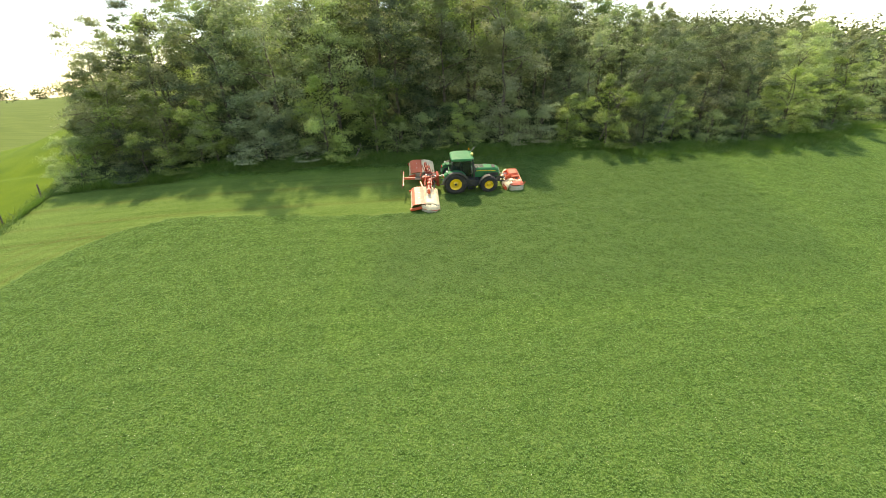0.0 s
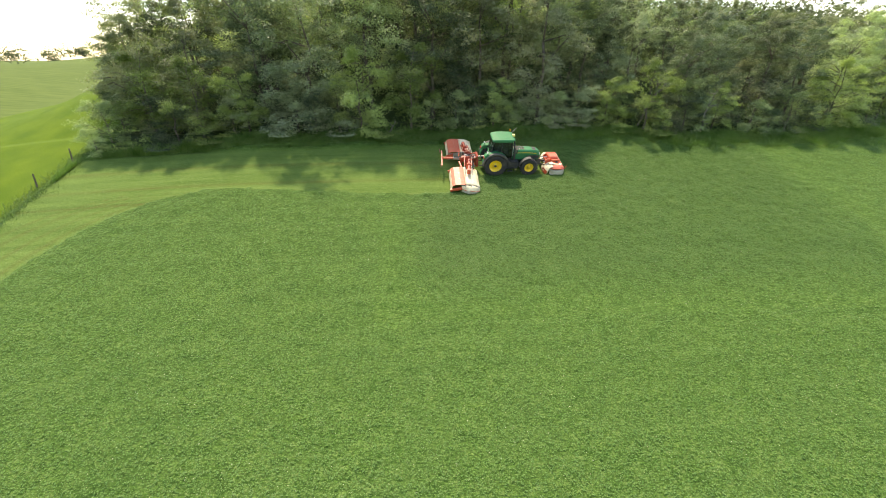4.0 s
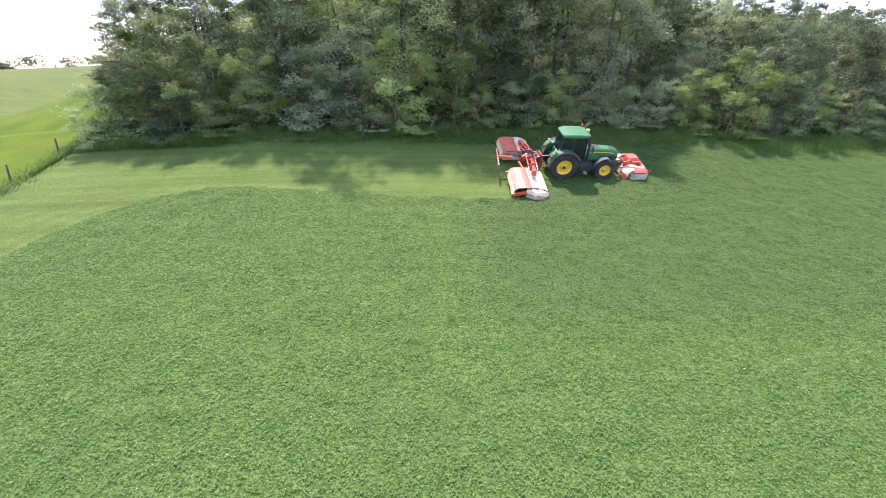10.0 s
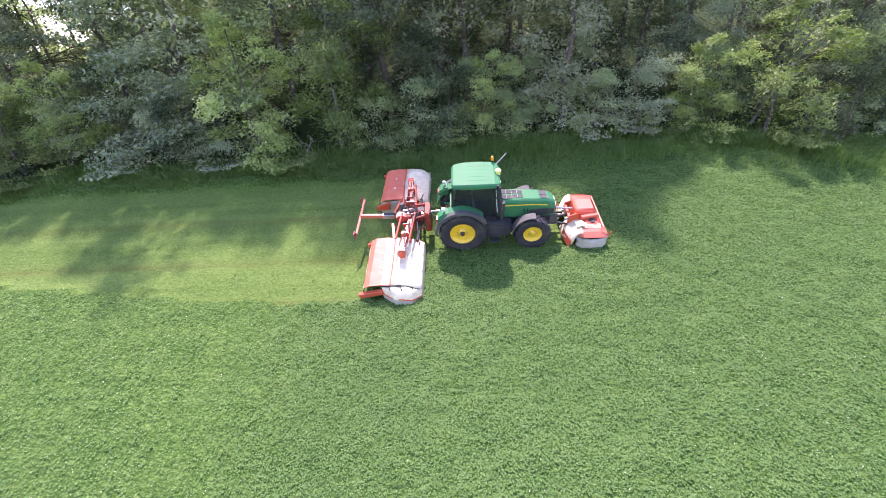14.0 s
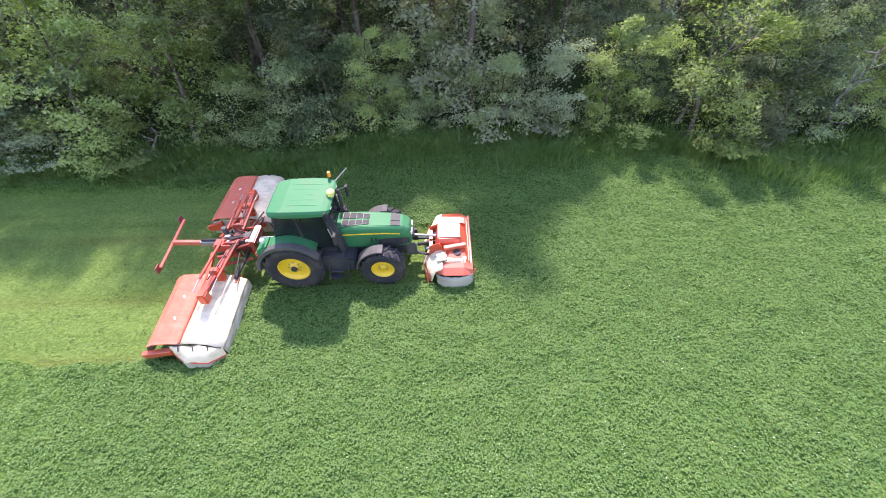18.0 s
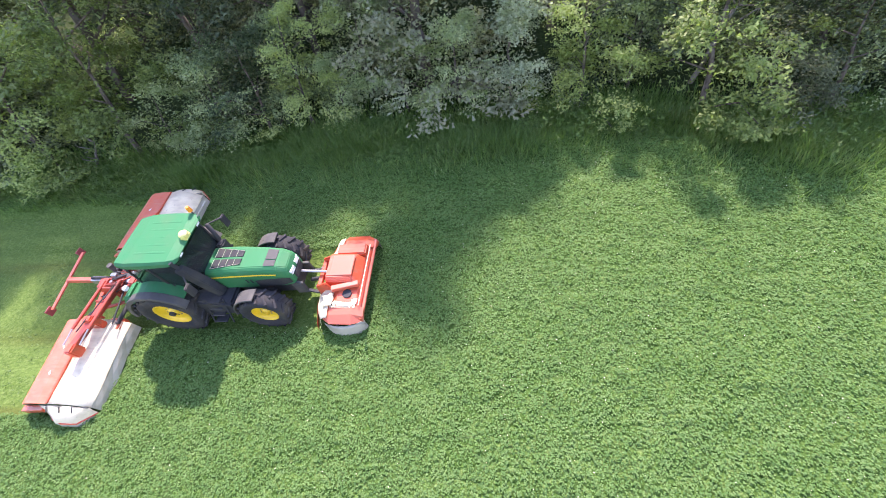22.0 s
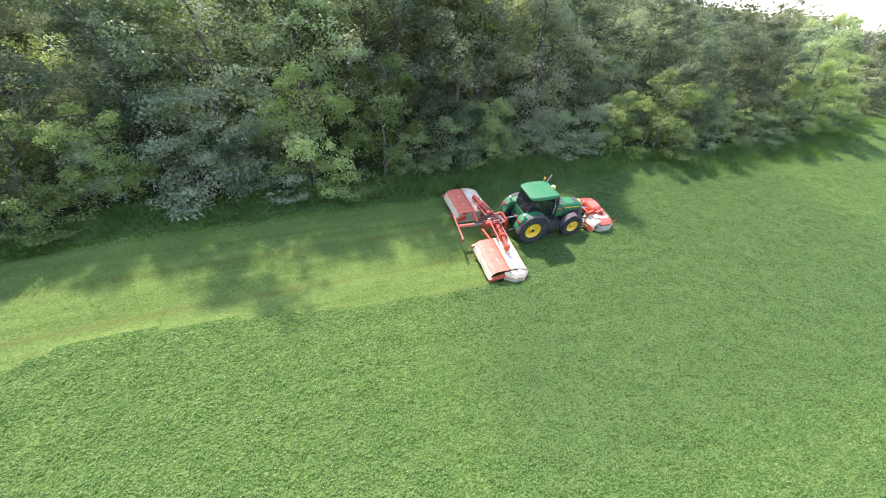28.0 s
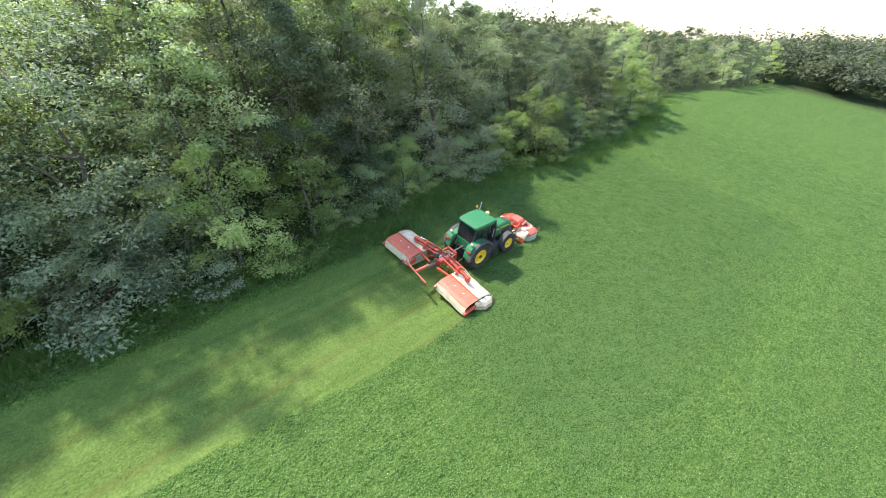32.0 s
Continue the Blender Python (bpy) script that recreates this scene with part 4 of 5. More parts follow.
def build_tractor():
    t = new("tractor")
    t.matrix_basis = TILT
    tagged(t, "green tractor with yellow wheel rims standing on the mown strip", "tractor")
    for s in (-1, 1):
        wheel(t, 0.0, s * 0.97, 0.95, 0.6, 0.5, s, 20)
        wheel(t, 2.84, s * 0.94, 0.73, 0.5, 0.37, s, 17)
        # guards over the wheels
        guard = part("rear_fender", arch(0.0, 0.95, 1.03, 1.1, s * 0.62, s * 1.22, 38, 172, 12), GREEN, t, "green rear fender")
        part("fender_edge", arch(0.0, 0.95, 1.0, 1.13, s * 1.06, s * 1.29, 30, 176, 12), GREY, guard, "wide dark grey fender rim")
        part("fender_top", prism([(-0.98, 1.55), (-0.52, 1.6), (-0.52, 1.98), (-0.74, 1.94), (-0.98, 1.76)], s * 0.62, s * 1.18, 0.06), GREEN, guard)
        part("tail_lamp", block(-1.02, -0.95, s * 0.82, s * 1.12, 1.55, 1.68, 0.015), TAIL, guard, "red tail lamp")
        part("work_lamp", block(-0.78, -0.66, s * 0.86, s * 1.0, 2.0, 2.12, 0.02), LAMP, guard)
        part("front_fender", arch(2.84, 0.73, 0.8, 0.85, s * 0.78, s * 1.16, 84, 176, 8), GREY, t, "grey plastic front fender")
        part("fender_stay", bar((2.55, s * 0.5, 1.0), (2.5, s * 0.95, 1.5), 0.05), BLACK, t)
    # chassis
    part("rear_axle", block(-0.35, 0.45, -0.66, 0.66, 0.62, 1.25, 0.06), BLACK, t)
    part("front_axle", block(2.68, 3.0, -0.7, 0.7, 0.56, 0.86, 0.05), BLACK, t)
    part("gearbox", block(0.3, 2.4, -0.36, 0.36, 0.55, 1.2, 0.06), BLACK, t)
    part("engine", block(2.2, 3.72, -0.34, 0.34, 0.62, 1.3, 0.05), BLACK, t)
    part("fuel_tank", prism([(0.72, 0.55), (1.95, 0.6), (2.0, 1.15), (0.95, 1.3), (0.8, 1.1)], -1.02, -0.4, 0.06), BLACK, t, "black fuel tank beside the steps")
    part("battery_box", prism([(0.85, 0.55), (1.8, 0.6), (1.8, 1.15), (0.95, 1.2)], 0.4, 1.0, 0.06), BLACK, t)
    for k in range(4):
        part("step", block(1.1 + 0.05 * k, 1.5 + 0.05 * k, -1.22 + 0.07 * k, -0.98 + 0.07 * k, 0.45 + 0.25 * k, 0.49 + 0.25 * k, 0.01, 1), BLACK, t)
    for x in (1.06, 1.68):
        part("step_rail", rod((x, -1.2, 0.42), (x + 0.1, -0.92, 1.3), 0.022, 8), BLACK, t)
    # bonnet
    sec = []
    for x, w, zl, zt, c in ((1.42, 0.5, 1.2, 1.95, 0.09), (2.2, 0.48, 1.16, 1.97, 0.09), (3.0, 0.44, 1.12, 1.93, 0.09), (3.52, 0.41, 1.1, 1.87, 0.09), (3.74, 0.37, 1.12, 1.74, 0.09), (3.82, 0.31, 1.2, 1.56, 0.07)):
        sec.append([(x, -w, zl), (x, -w - 0.015, zt - 0.24), (x, -w + c * 0.4, zt - c * 0.8), (x, -w + c * 1.5, zt), (x, w - c * 1.5, zt), (x, w - c * 0.4, zt - c * 0.8), (x, w + 0.015, zt - 0.24), (x, w, zl)])
    hood = part("bonnet", loft(sec, 0.02), GREEN, t, "glossy green sloping bonnet")
    for s in (-1, 1):
        part("side_stripe", loft([[(x, s * (w + 0.004), z), (x, s * (w + 0.009), z), (x, s * (w + 0.0), z + 0.036), (x, s * (w - 0.008), z + 0.036)] for x, w, z in ((1.46, 0.512, 1.74), (2.2, 0.495, 1.75), (3.0, 0.455, 1.71), (3.46, 0.43, 1.65))]), YELLOW, hood, "yellow stripe")
        part("side_grille", loft([[(x, s * (w + 0.003), z0), (x, s * (w + 0.012), z0), (x, s * (w + 0.012), z1), (x, s * (w + 0.003), z1)] for x, w, z0, z1 in ((2.75, 0.475, 1.2, 1.5), (3.1, 0.455, 1.18, 1.52), (3.5, 0.425, 1.18, 1.5), (3.74, 0.375, 1.22, 1.44))]), BLACK, hood, "black side grille")
        for k in range(2):
            part("badge_bar", block(2.5 + 0.14 * k, 2.55 + 0.14 * k, s * 0.492, s * 0.502, 1.42, 1.58, 0.002, 1), BLACK, hood)
        part("headlamp", loft([[(x, s * y, z) for y, z in ((0.06, z0), (w, z0), (w, z1), (0.06, z1))] for x, w, z0, z1 in ((3.79, 0.3, 1.46, 1.6), (3.835, 0.26, 1.46, 1.58))]), LAMP, hood, "clear headlamp")
        # two columns of louvres on top of the bonnet
        for k in range(4):
            x = 1.62 + 0.22 * k
            lou = part("louvre", sheet([[(x, s * 0.04, 1.975), (x, s * (0.34 - 0.03 * k), 1.975)], [(x + 0.19, s * 0.04, 1.98), (x + 0.19, s * (0.31 - 0.03 * k), 1.98)]], 0.02), BLACK, hood, "dark louvre in a pale frame")
            part("louvre_bar", bar((x - 0.015, s * 0.03, 1.982), (x - 0.015, s * (0.35 - 0.03 * k), 1.982), 0.012), CURTAIN, lou)
            part("louvre_bar", bar((x, s * (0.34 - 0.03 * k), 1.982), (x + 0.19, s * (0.31 - 0.03 * k), 1.985), 0.012), CURTAIN, lou)
    part("bonnet_screen", sheet([[(3.16, -0.05, 1.932), (3.16, 0.28, 1.932)], [(3.46, -0.05, 1.892), (3.46, 0.26, 1.892)]], 0.02), GREY, hood, "grey mesh screen")
    part("bonnet_screen", sheet([[(3.16, -0.28, 1.932), (3.16, -0.08, 1.932)], [(3.46, -0.26, 1.892), (3.46, -0.08, 1.892)]], 0.02), GREY, hood, "grey mesh screen")
    part("nose_grille", block(3.8, 3.86, -0.24, 0.24, 1.2, 1.44, 0.02), BLACK, hood)
    # cab
    cab = new("cab")
    cab.parent = t
    posts = {"a": ((1.4, 0.62, 1.45), (1.28, 0.7, 2.9)), "b": ((0.5, 0.72, 1.3), (0.42, 0.74, 2.9)), "c": ((-0.42, 0.68, 1.75), (-0.18, 0.72, 2.9))}
    for s in (-1, 1):
        for a, b in posts.values():
            part("cab_post", bar((a[0], s * a[1], a[2]), (b[0], s * b[1], b[2]), 0.075, 0.06), BLACK, cab)
        part("door_glass", sheet([[(0.55, s * 0.735, 1.32), (1.36, s * 0.64, 1.5)], [(0.48, s * 0.75, 2.86), (1.25, s * 0.71, 2.86)]], 0.008), GLASS, cab, "dark tinted door glass")
        part("side_glass", sheet([[(-0.38, s * 0.7, 1.8), (0.45, s * 0.73, 1.8)], [(-0.17, s * 0.73, 2.86), (0.39, s * 0.745, 2.86)]], 0.008), GLASS, cab, "dark tinted side glass")
        part("door_handle", bar((0.62, s * 0.77, 1.75), (0.62, s * 0.77, 1.95), 0.03), BLACK, cab)
        part("grab_rail", rod((1.42, s * 0.74, 1.65), (1.36, s * 0.82, 2.35), 0.018, 8), STRIPE, cab, "white grab rail")
        # mirrors on folding arms
        part("mirror_arm", rod((1.38, s * 0.78, 2.55), (1.62, s * 1.12, 2.42), 0.02, 8), BLACK, cab)
        mir = part("mirror", block(1.58, 1.66, s * 1.06, s * 1.26, 2.05, 2.45, 0.02), BLACK, cab, "black wing mirror")
        part("mirror_glass", block(1.574, 1.58, s * 1.08, s * 1.24, 2.08, 2.42, 0.002, 1), STEEL, mir)
    part("windscreen", sheet([[(1.42, -0.6, 1.96), (1.42, 0.6, 1.96)], [(1.3, -0.68, 2.86), (1.3, 0.68, 2.86)]], 0.008), GLASS, cab, "tinted windscreen")
    part("rear_window", sheet([[(-0.44, -0.64, 1.8), (-0.44, 0.64, 1.8)], [(-0.21, -0.7, 2.86), (-0.21, 0.7, 2.86)]], 0.008), GLASS, cab, "tinted rear window")
    part("cab_floor", block(-0.4, 1.4, -0.66, 0.66, 1.2, 1.34, 0.03), BLACK, cab)
    part("rear_wall", block(-0.48, -0.38, -0.66, 0.66, 1.2, 1.8, 0.03), GREEN, cab)
    part("dashboard", block(1.1, 1.42, -0.3, 0.3, 1.34, 1.98, 0.05), BLACK, cab)
    part("steering_wheel", rod((1.0, 0, 2.0), (0.97, 0, 2.04), 0.2, 18), BLACK, cab)
    seat = part("seat", block(0.1, 0.55, -0.26, 0.26, 1.55, 1.72, 0.06), BLACK, cab, "black cab seat")
    part("seat_back", block(0.02, 0.16, -0.25, 0.25, 1.7, 2.35, 0.06), BLACK, seat)
    part("console", block(0.1, 0.8, -0.6, -0.34, 1.34, 1.85, 0.05), GREY, cab)
    # roof: a rounded shell with shallow ribs
    sec = []
    for x, w, z0, z1 in ((-0.36, 0.66, 2.88, 2.98), (-0.28, 0.8, 2.86, 3.03), (0.1, 0.87, 2.85, 3.07), (0.7, 0.88, 2.85, 3.07), (1.3, 0.85, 2.85, 3.05), (1.46, 0.78, 2.86, 3.0), (1.53, 0.66, 2.89, 2.96)):
        sec.append([(x, -w + 0.05, z0), (x, -w, z0 + 0.03), (x, -w + 0.01, z1 - 0.07), (x, -w + 0.07, z1 - 0.01), (x, 0, z1), (x, w - 0.07, z1 - 0.01), (x, w - 0.01, z1 - 0.07), (x, w, z0 + 0.03), (x, w - 0.05, z0)])
    roof = part("roof", loft(sec, 0.015), GREEN, t, "green rounded cab roof")
    for k in range(5):
        y = -0.5 + 0.25 * k
        part("roof_rib", loft([[(x, y - 0.06, z - 0.02), (x, y - 0.02, z + 0.001), (x, y + 0.02, z + 0.001), (x, y + 0.06, z - 0.02)] for x, z in ((-0.1, 3.045), (0.3, 3.068), (0.8, 3.068), (1.15, 3.052))]), GREEN, roof)
    part("receiver_dome", ball((1.47, 0.02, 3.1), 0.13, 0.62), DOME, roof, "pale yellow satellite receiver", True)
    part("receiver_base", block(1.38, 1.56, -0.1, 0.14, 2.96, 3.06, 0.02), DOME, roof)
    part("beacon", rod((1.3, 0.82, 3.1), (1.3, 0.82, 3.26), 0.065, 12, 0.05), AMBER, roof, "amber warning beacon")
    part("beacon_stalk", rod((1.3, 0.82, 2.95), (1.3, 0.82, 3.12), 0.02, 8), BLACK, roof)
    part("aerial_arm", rod((1.46, 0.72, 2.98), (1.86, 0.95, 3.3), 0.022, 8), STEEL, roof, "silver arm above the roof")
    for s in (-1, 1):
        part("roof_lamp", block(1.46, 1.54, s * 0.5 - 0.09, s * 0.5 + 0.09, 2.87, 2.95, 0.02), LAMP, roof)
        part("rear_roof_lamp", block(-0.31, -0.24, s * 0.5 - 0.09, s * 0.5 + 0.09, 2.87, 2.95, 0.02), LAMP, roof)
    stack = part("exhaust", loft([[(x - 0.1, y - w, z), (x - 0.04, y - w - 0.05, z), (x + 0.08, y - w * 0.6, z), (x + 0.1, y + w, z), (x - 0.02, y + w + 0.04, z)] for x, y, z, w in ((1.62, -0.62, 1.2, 0.12), (1.58, -0.68, 1.7, 0.13), (1.5, -0.74, 2.3, 0.12), (1.44, -0.78, 2.72, 0.09))], 0.02), BLACK, t, "black exhaust shroud beside the windscreen")
    part("exhaust_tip", rod((1.44, -0.78, 2.7), (1.4, -0.8, 2.98), 0.05, 12), BLACK, stack)
    part("exhaust_bracket", bar((1.5, -0.62, 2.2), (1.42, -0.68, 2.2), 0.05), BLACK, stack)
    part("intake_pipe", rod((1.5, 0.6, 1.6), (1.46, 0.74, 2.6), 0.06, 12), BLACK, t, "black intake pipe", True)
    part("air_duct", block(1.44, 1.66, 0.42, 0.7, 1.5, 2.0, 0.04), BLACK, t)
    # linkage front and rear
    for s in (-1, 1):
        part("front_link", bar((3.7, s * 0.3, 0.72), (4.5, s * 0.42, 0.58), 0.09, 0.06), BLACK, t)
        part("front_bracket", block(3.6, 3.95, s * 0.34 - 0.05, s * 0.34 + 0.05, 0.6, 1.12, 0.02), GREY, t)
        part("lower_link", bar((-0.3, s * 0.32, 0.7), (-1.25, s * 0.45, 0.62), 0.09, 0.06), BLACK, t)
        part("lift_rod", rod((-0.75, s * 0.4, 0.7), (-0.6, s * 0.4, 1.35), 0.035, 8), GREEN, t)
        part("lift_arm", bar((-0.3, s * 0.35, 1.3), (-0.75, s * 0.4, 1.38), 0.09, 0.07), GREEN, t)
    part("front_top_link", rod((3.75, 0, 1.2), (4.6, 0, 1.1), 0.04, 10), STEEL, t)
    part("top_link", rod((-0.4, 0, 1.3), (-1.35, 0, 1.25), 0.04, 10), STEEL, t)
    part("hitch", block(-0.75, -0.35, -0.2, 0.2, 0.5, 0.95, 0.04), BLACK, t)
    for k in range(4):
        part("hydraulic_coupler", rod((-0.55, -0.24 + 0.16 * k, 1.28), (-0.72, -0.24 + 0.16 * k, 1.34), 0.03, 8), RED if k % 2 else STEEL, t)


build_tractor()


# ---- rear butterfly mower ----
def ripple(k, a=0.02):
    return a * math.sin(k * 2.399)


def mower_unit(root, s, inner, outer, zi, zo):
    """One wing: red rear hood, white tarpaulin over the cutter bar, hanging curtains, end skirt. s: side, -1 or 1."""
    wing = new("mower_wing")
    wing.parent = root
    n = 9
    ys = [inner + (outer - inner) * k / (n - 1) for k in range(n)]
    zz = [zi + (zo - zi) * k / (n - 1) for k in range(n)]

    def strip(profile, seed=0, wob=0.012):
        return [[(x + ripple(i * 7 + j + seed, wob * 0.6), s * y, z0 + dz + ripple(i * 3 + j * 5 + seed, wob)) for i, (y, z0) in enumerate(zip(ys, zz))] for j, (x, dz) in enumerate(profile)]

    part("tarpaulin", sheet(strip([(-2.72, 0.02), (-2.35, 0.03), (-1.95, -0.06), (-1.58, -0.26)], 3), 0.02), TARP, wing, "white sun-bleached tarpaulin cover", True)
    part("front_curtain", sheet(strip([(-1.58, -0.27), (-1.55, -0.42), (-1.54, -0.6)], 8, 0.02), 0.02), CURTAIN, wing, "grey hanging curtain")
    hood = part("rear_hood", sheet(strip([(-3.72, -0.08), (-3.5, 0.03), (-3.05, 0.06), (-2.72, 0.03)], 1, 0.003), 0.03), SUNLIT_RED, wing, "red sheet-metal rear hood, colour lightened for sunlight, with grass bits")
    part("hood_edge", bar((-2.73, s * inner, zi + 0.045), (-2.73, s * outer, zo + 0.045), 0.06), RED, hood)
    for k in (0.35, 0.66):
        y = inner + (outer - inner) * k
        z = zi + (zo - zi) * k + 0.068
        part("marking", sheet([[(-3.18, s * (y - 0.07), z), (-3.18, s * (y + 0.01), z)], [(-3.11, s * (y - 0.01), z), (-3.11, s * (y + 0.07), z)]], 0.006), STRIPE, hood, "small white marking")
    part("rear_curtain", sheet(strip([(-3.73, -0.09), (-3.8, -0.3), (-3.84, -0.55)], 5, 0.02), 0.02), TARP, wing, "pale rear curtain")
    part("cutter_bar", block(-2.7, -2.0, s * inner, s * outer, zi - 0.75, zi - 0.66, 0.03) if zi < 0 else prism([(-2.6, 0.06), (-1.95, 0.06), (-1.85, 0.12), (-2.6, 0.16)], s * inner, s * outer, 0.02), STEEL, wing, "steel cutter bar")
    for k in range(6):
        y = inner + (outer - inner) * (k + 0.5) / 6
        part("cutting_disc", rod((-2.1, s * y, 0.13), (-2.1, s * y, 0.19), 0.22, 14, 0.1), STEEL, wing)
    part("inner_skirt", sheet([[(-3.7, s * inner, zi - 0.1), (-2.6, s * inner, zi + 0.02), (-1.6, s * inner, zi - 0.28)], [(-3.75, s * (inner - 0.03), 0.3), (-2.6, s * (inner - 0.05), 0.28), (-1.56, s * (inner - 0.03), 0.28)]], 0.02), CURTAIN, wing)
    # rounded end skirt with folds
    rows = []
    for j in range(5):
        f = j / 4
        row = []
        for i in range(13):
            a = i / 12
            x = -3.02 + 1.46 * a
            bow = min(1.0, 2.6 * a + 0.12, 3.4 * (1 - a) + 0.1)
            row.append((x, s * (outer + 0.02 + bow * 0.4 * f), zo - 0.02 * j - 0.02 - 0.2 * max(0.0, a - 0.55) / 0.45 - (zo - 0.2) * f ** 3 * 0.35 + ripple(i * 2 + j * 3, 0.012)))
        rows.append(row)
    part("end_skirt", sheet(rows, 0.02), TARP, wing, "white end skirt with folds", True)
    for p, q in zip(rows[-1][:-1:3], rows[-1][3::3]):
        part("skirt_rim", bar(p, q, 0.05, 0.04), RED, wing, "red rim under the skirt")
    for k in range(3):
        x = -2.75 + 0.42 * k
        part("skirt_strap", bar((x, s * (outer + 0.06), zo - 0.01), (x + 0.06, s * (outer + 0.2), zo - 0.05), 0.03), BLACK, wing)
    part("skirt_drop", sheet([[(p[0], p[1], p[2]) for p in rows[-1]], [(p[0], p[1] + s * 0.03, 0.25) for p in rows[-1]]], 0.02), CURTAIN, wing, "grey hanging edge of the skirt")
    part("skirt_seam", bar((-3.0, s * (outer + 0.02), zo + 0.0), (-1.6, s * (outer + 0.02), zo - 0.2), 0.035), BLACK, wing)
    part("corner_flap", prism([(-3.95, zo - 0.32), (-3.0, zo - 0.14), (-3.0, zo - 0.34), (-3.9, zo - 0.5)], s * (outer - 0.02), s * (outer + 0.14), 0.015, 1), RED, wing, "red corner plate")
    part("swath_plate", prism([(-3.95, zi - 0.3), (-3.3, zi - 0.05), (-3.3, zi - 0.45), (-3.9, zi - 0.5)], s * (inner - 0.1), s * (inner + 0.03), 0.015, 1), RED, wing)
    # carrying arm with its rams
    arm = part("lift_arm", bar((-2.1, s * 0.32, 1.28), (-2.35, s * (inner + 1.05), zi + 0.32), 0.2, 0.16), GREASY, wing, "red box-section lift arm")
    part("arm_head", block(-2.48, -2.22, s * (inner + 0.9), s * (inner + 1.2), zi + 0.02, zi + 0.42, 0.04), RED, arm)
    part("arm_bracket", prism([(-2.5, zi), (-2.05, zi), (-2.12, zi + 0.5), (-2.4, zi + 0.5)], s * (inner + 0.1), s * (inner + 0.3), 0.03), RED, arm)
    for x in (-1.95, -2.5):
        part("ram", rod((x, s * 0.25, 1.42), (x - 0.12, s * (inner + 0.5), zi + 0.42), 0.045, 10), GREASY, arm)
        part("ram_rod", rod((x - 0.12, s * (inner + 0.5), zi + 0.42), (x - 0.16, s * (inner + 0.95), zi + 0.36), 0.022, 8), STEEL, arm)
    part("drive_shaft", rod((-1.75, s * 0.2, 0.95), (-1.85, s * (inner + 0.1), zi - 0.1), 0.06, 12), BLACK, wing)
    part("side_frame", bar((-2.95, s * 0.35, 0.95), (-2.75, s * (inner + 0.25), zi - 0.1), 0.12), RED, wing)
    part("gear_housing", block(-2.3, -1.75, s * (inner - 0.12), s * (inner + 0.3), zi - 0.4, zi - 0.12, 0.05), RED, wing)
    part("hose", rod((-1.9, s * 0.4, 1.2), (-1.75, s * (inner + 0.2), zi + 0.12), 0.025, 8), BLACK, wing)
    for k in range(3):
        f0, f1 = 0.25 * k, 0.25 * k + 0.32
        lo, hi = Vector((-2.02 - 0.05 * k, s * 0.3, 1.44)), Vector((-2.3 - 0.05 * k, s * (inner + 1.0), zi + 0.47))
        part("arm_hose", rod(lo.lerp(hi, f0), lo.lerp(hi, f1) + Vector((0.08, 0, 0.06)), 0.02, 6), BLACK, arm)
        part("arm_clamp", block(-2.42, -2.1, s * (0.5 + 0.42 * k) - 0.03, s * (0.5 + 0.42 * k) + 0.03, 1.2 - 0.05 * k, 1.46 - 0.05 * k, 0.015, 1), GREASY, arm)
    return wing


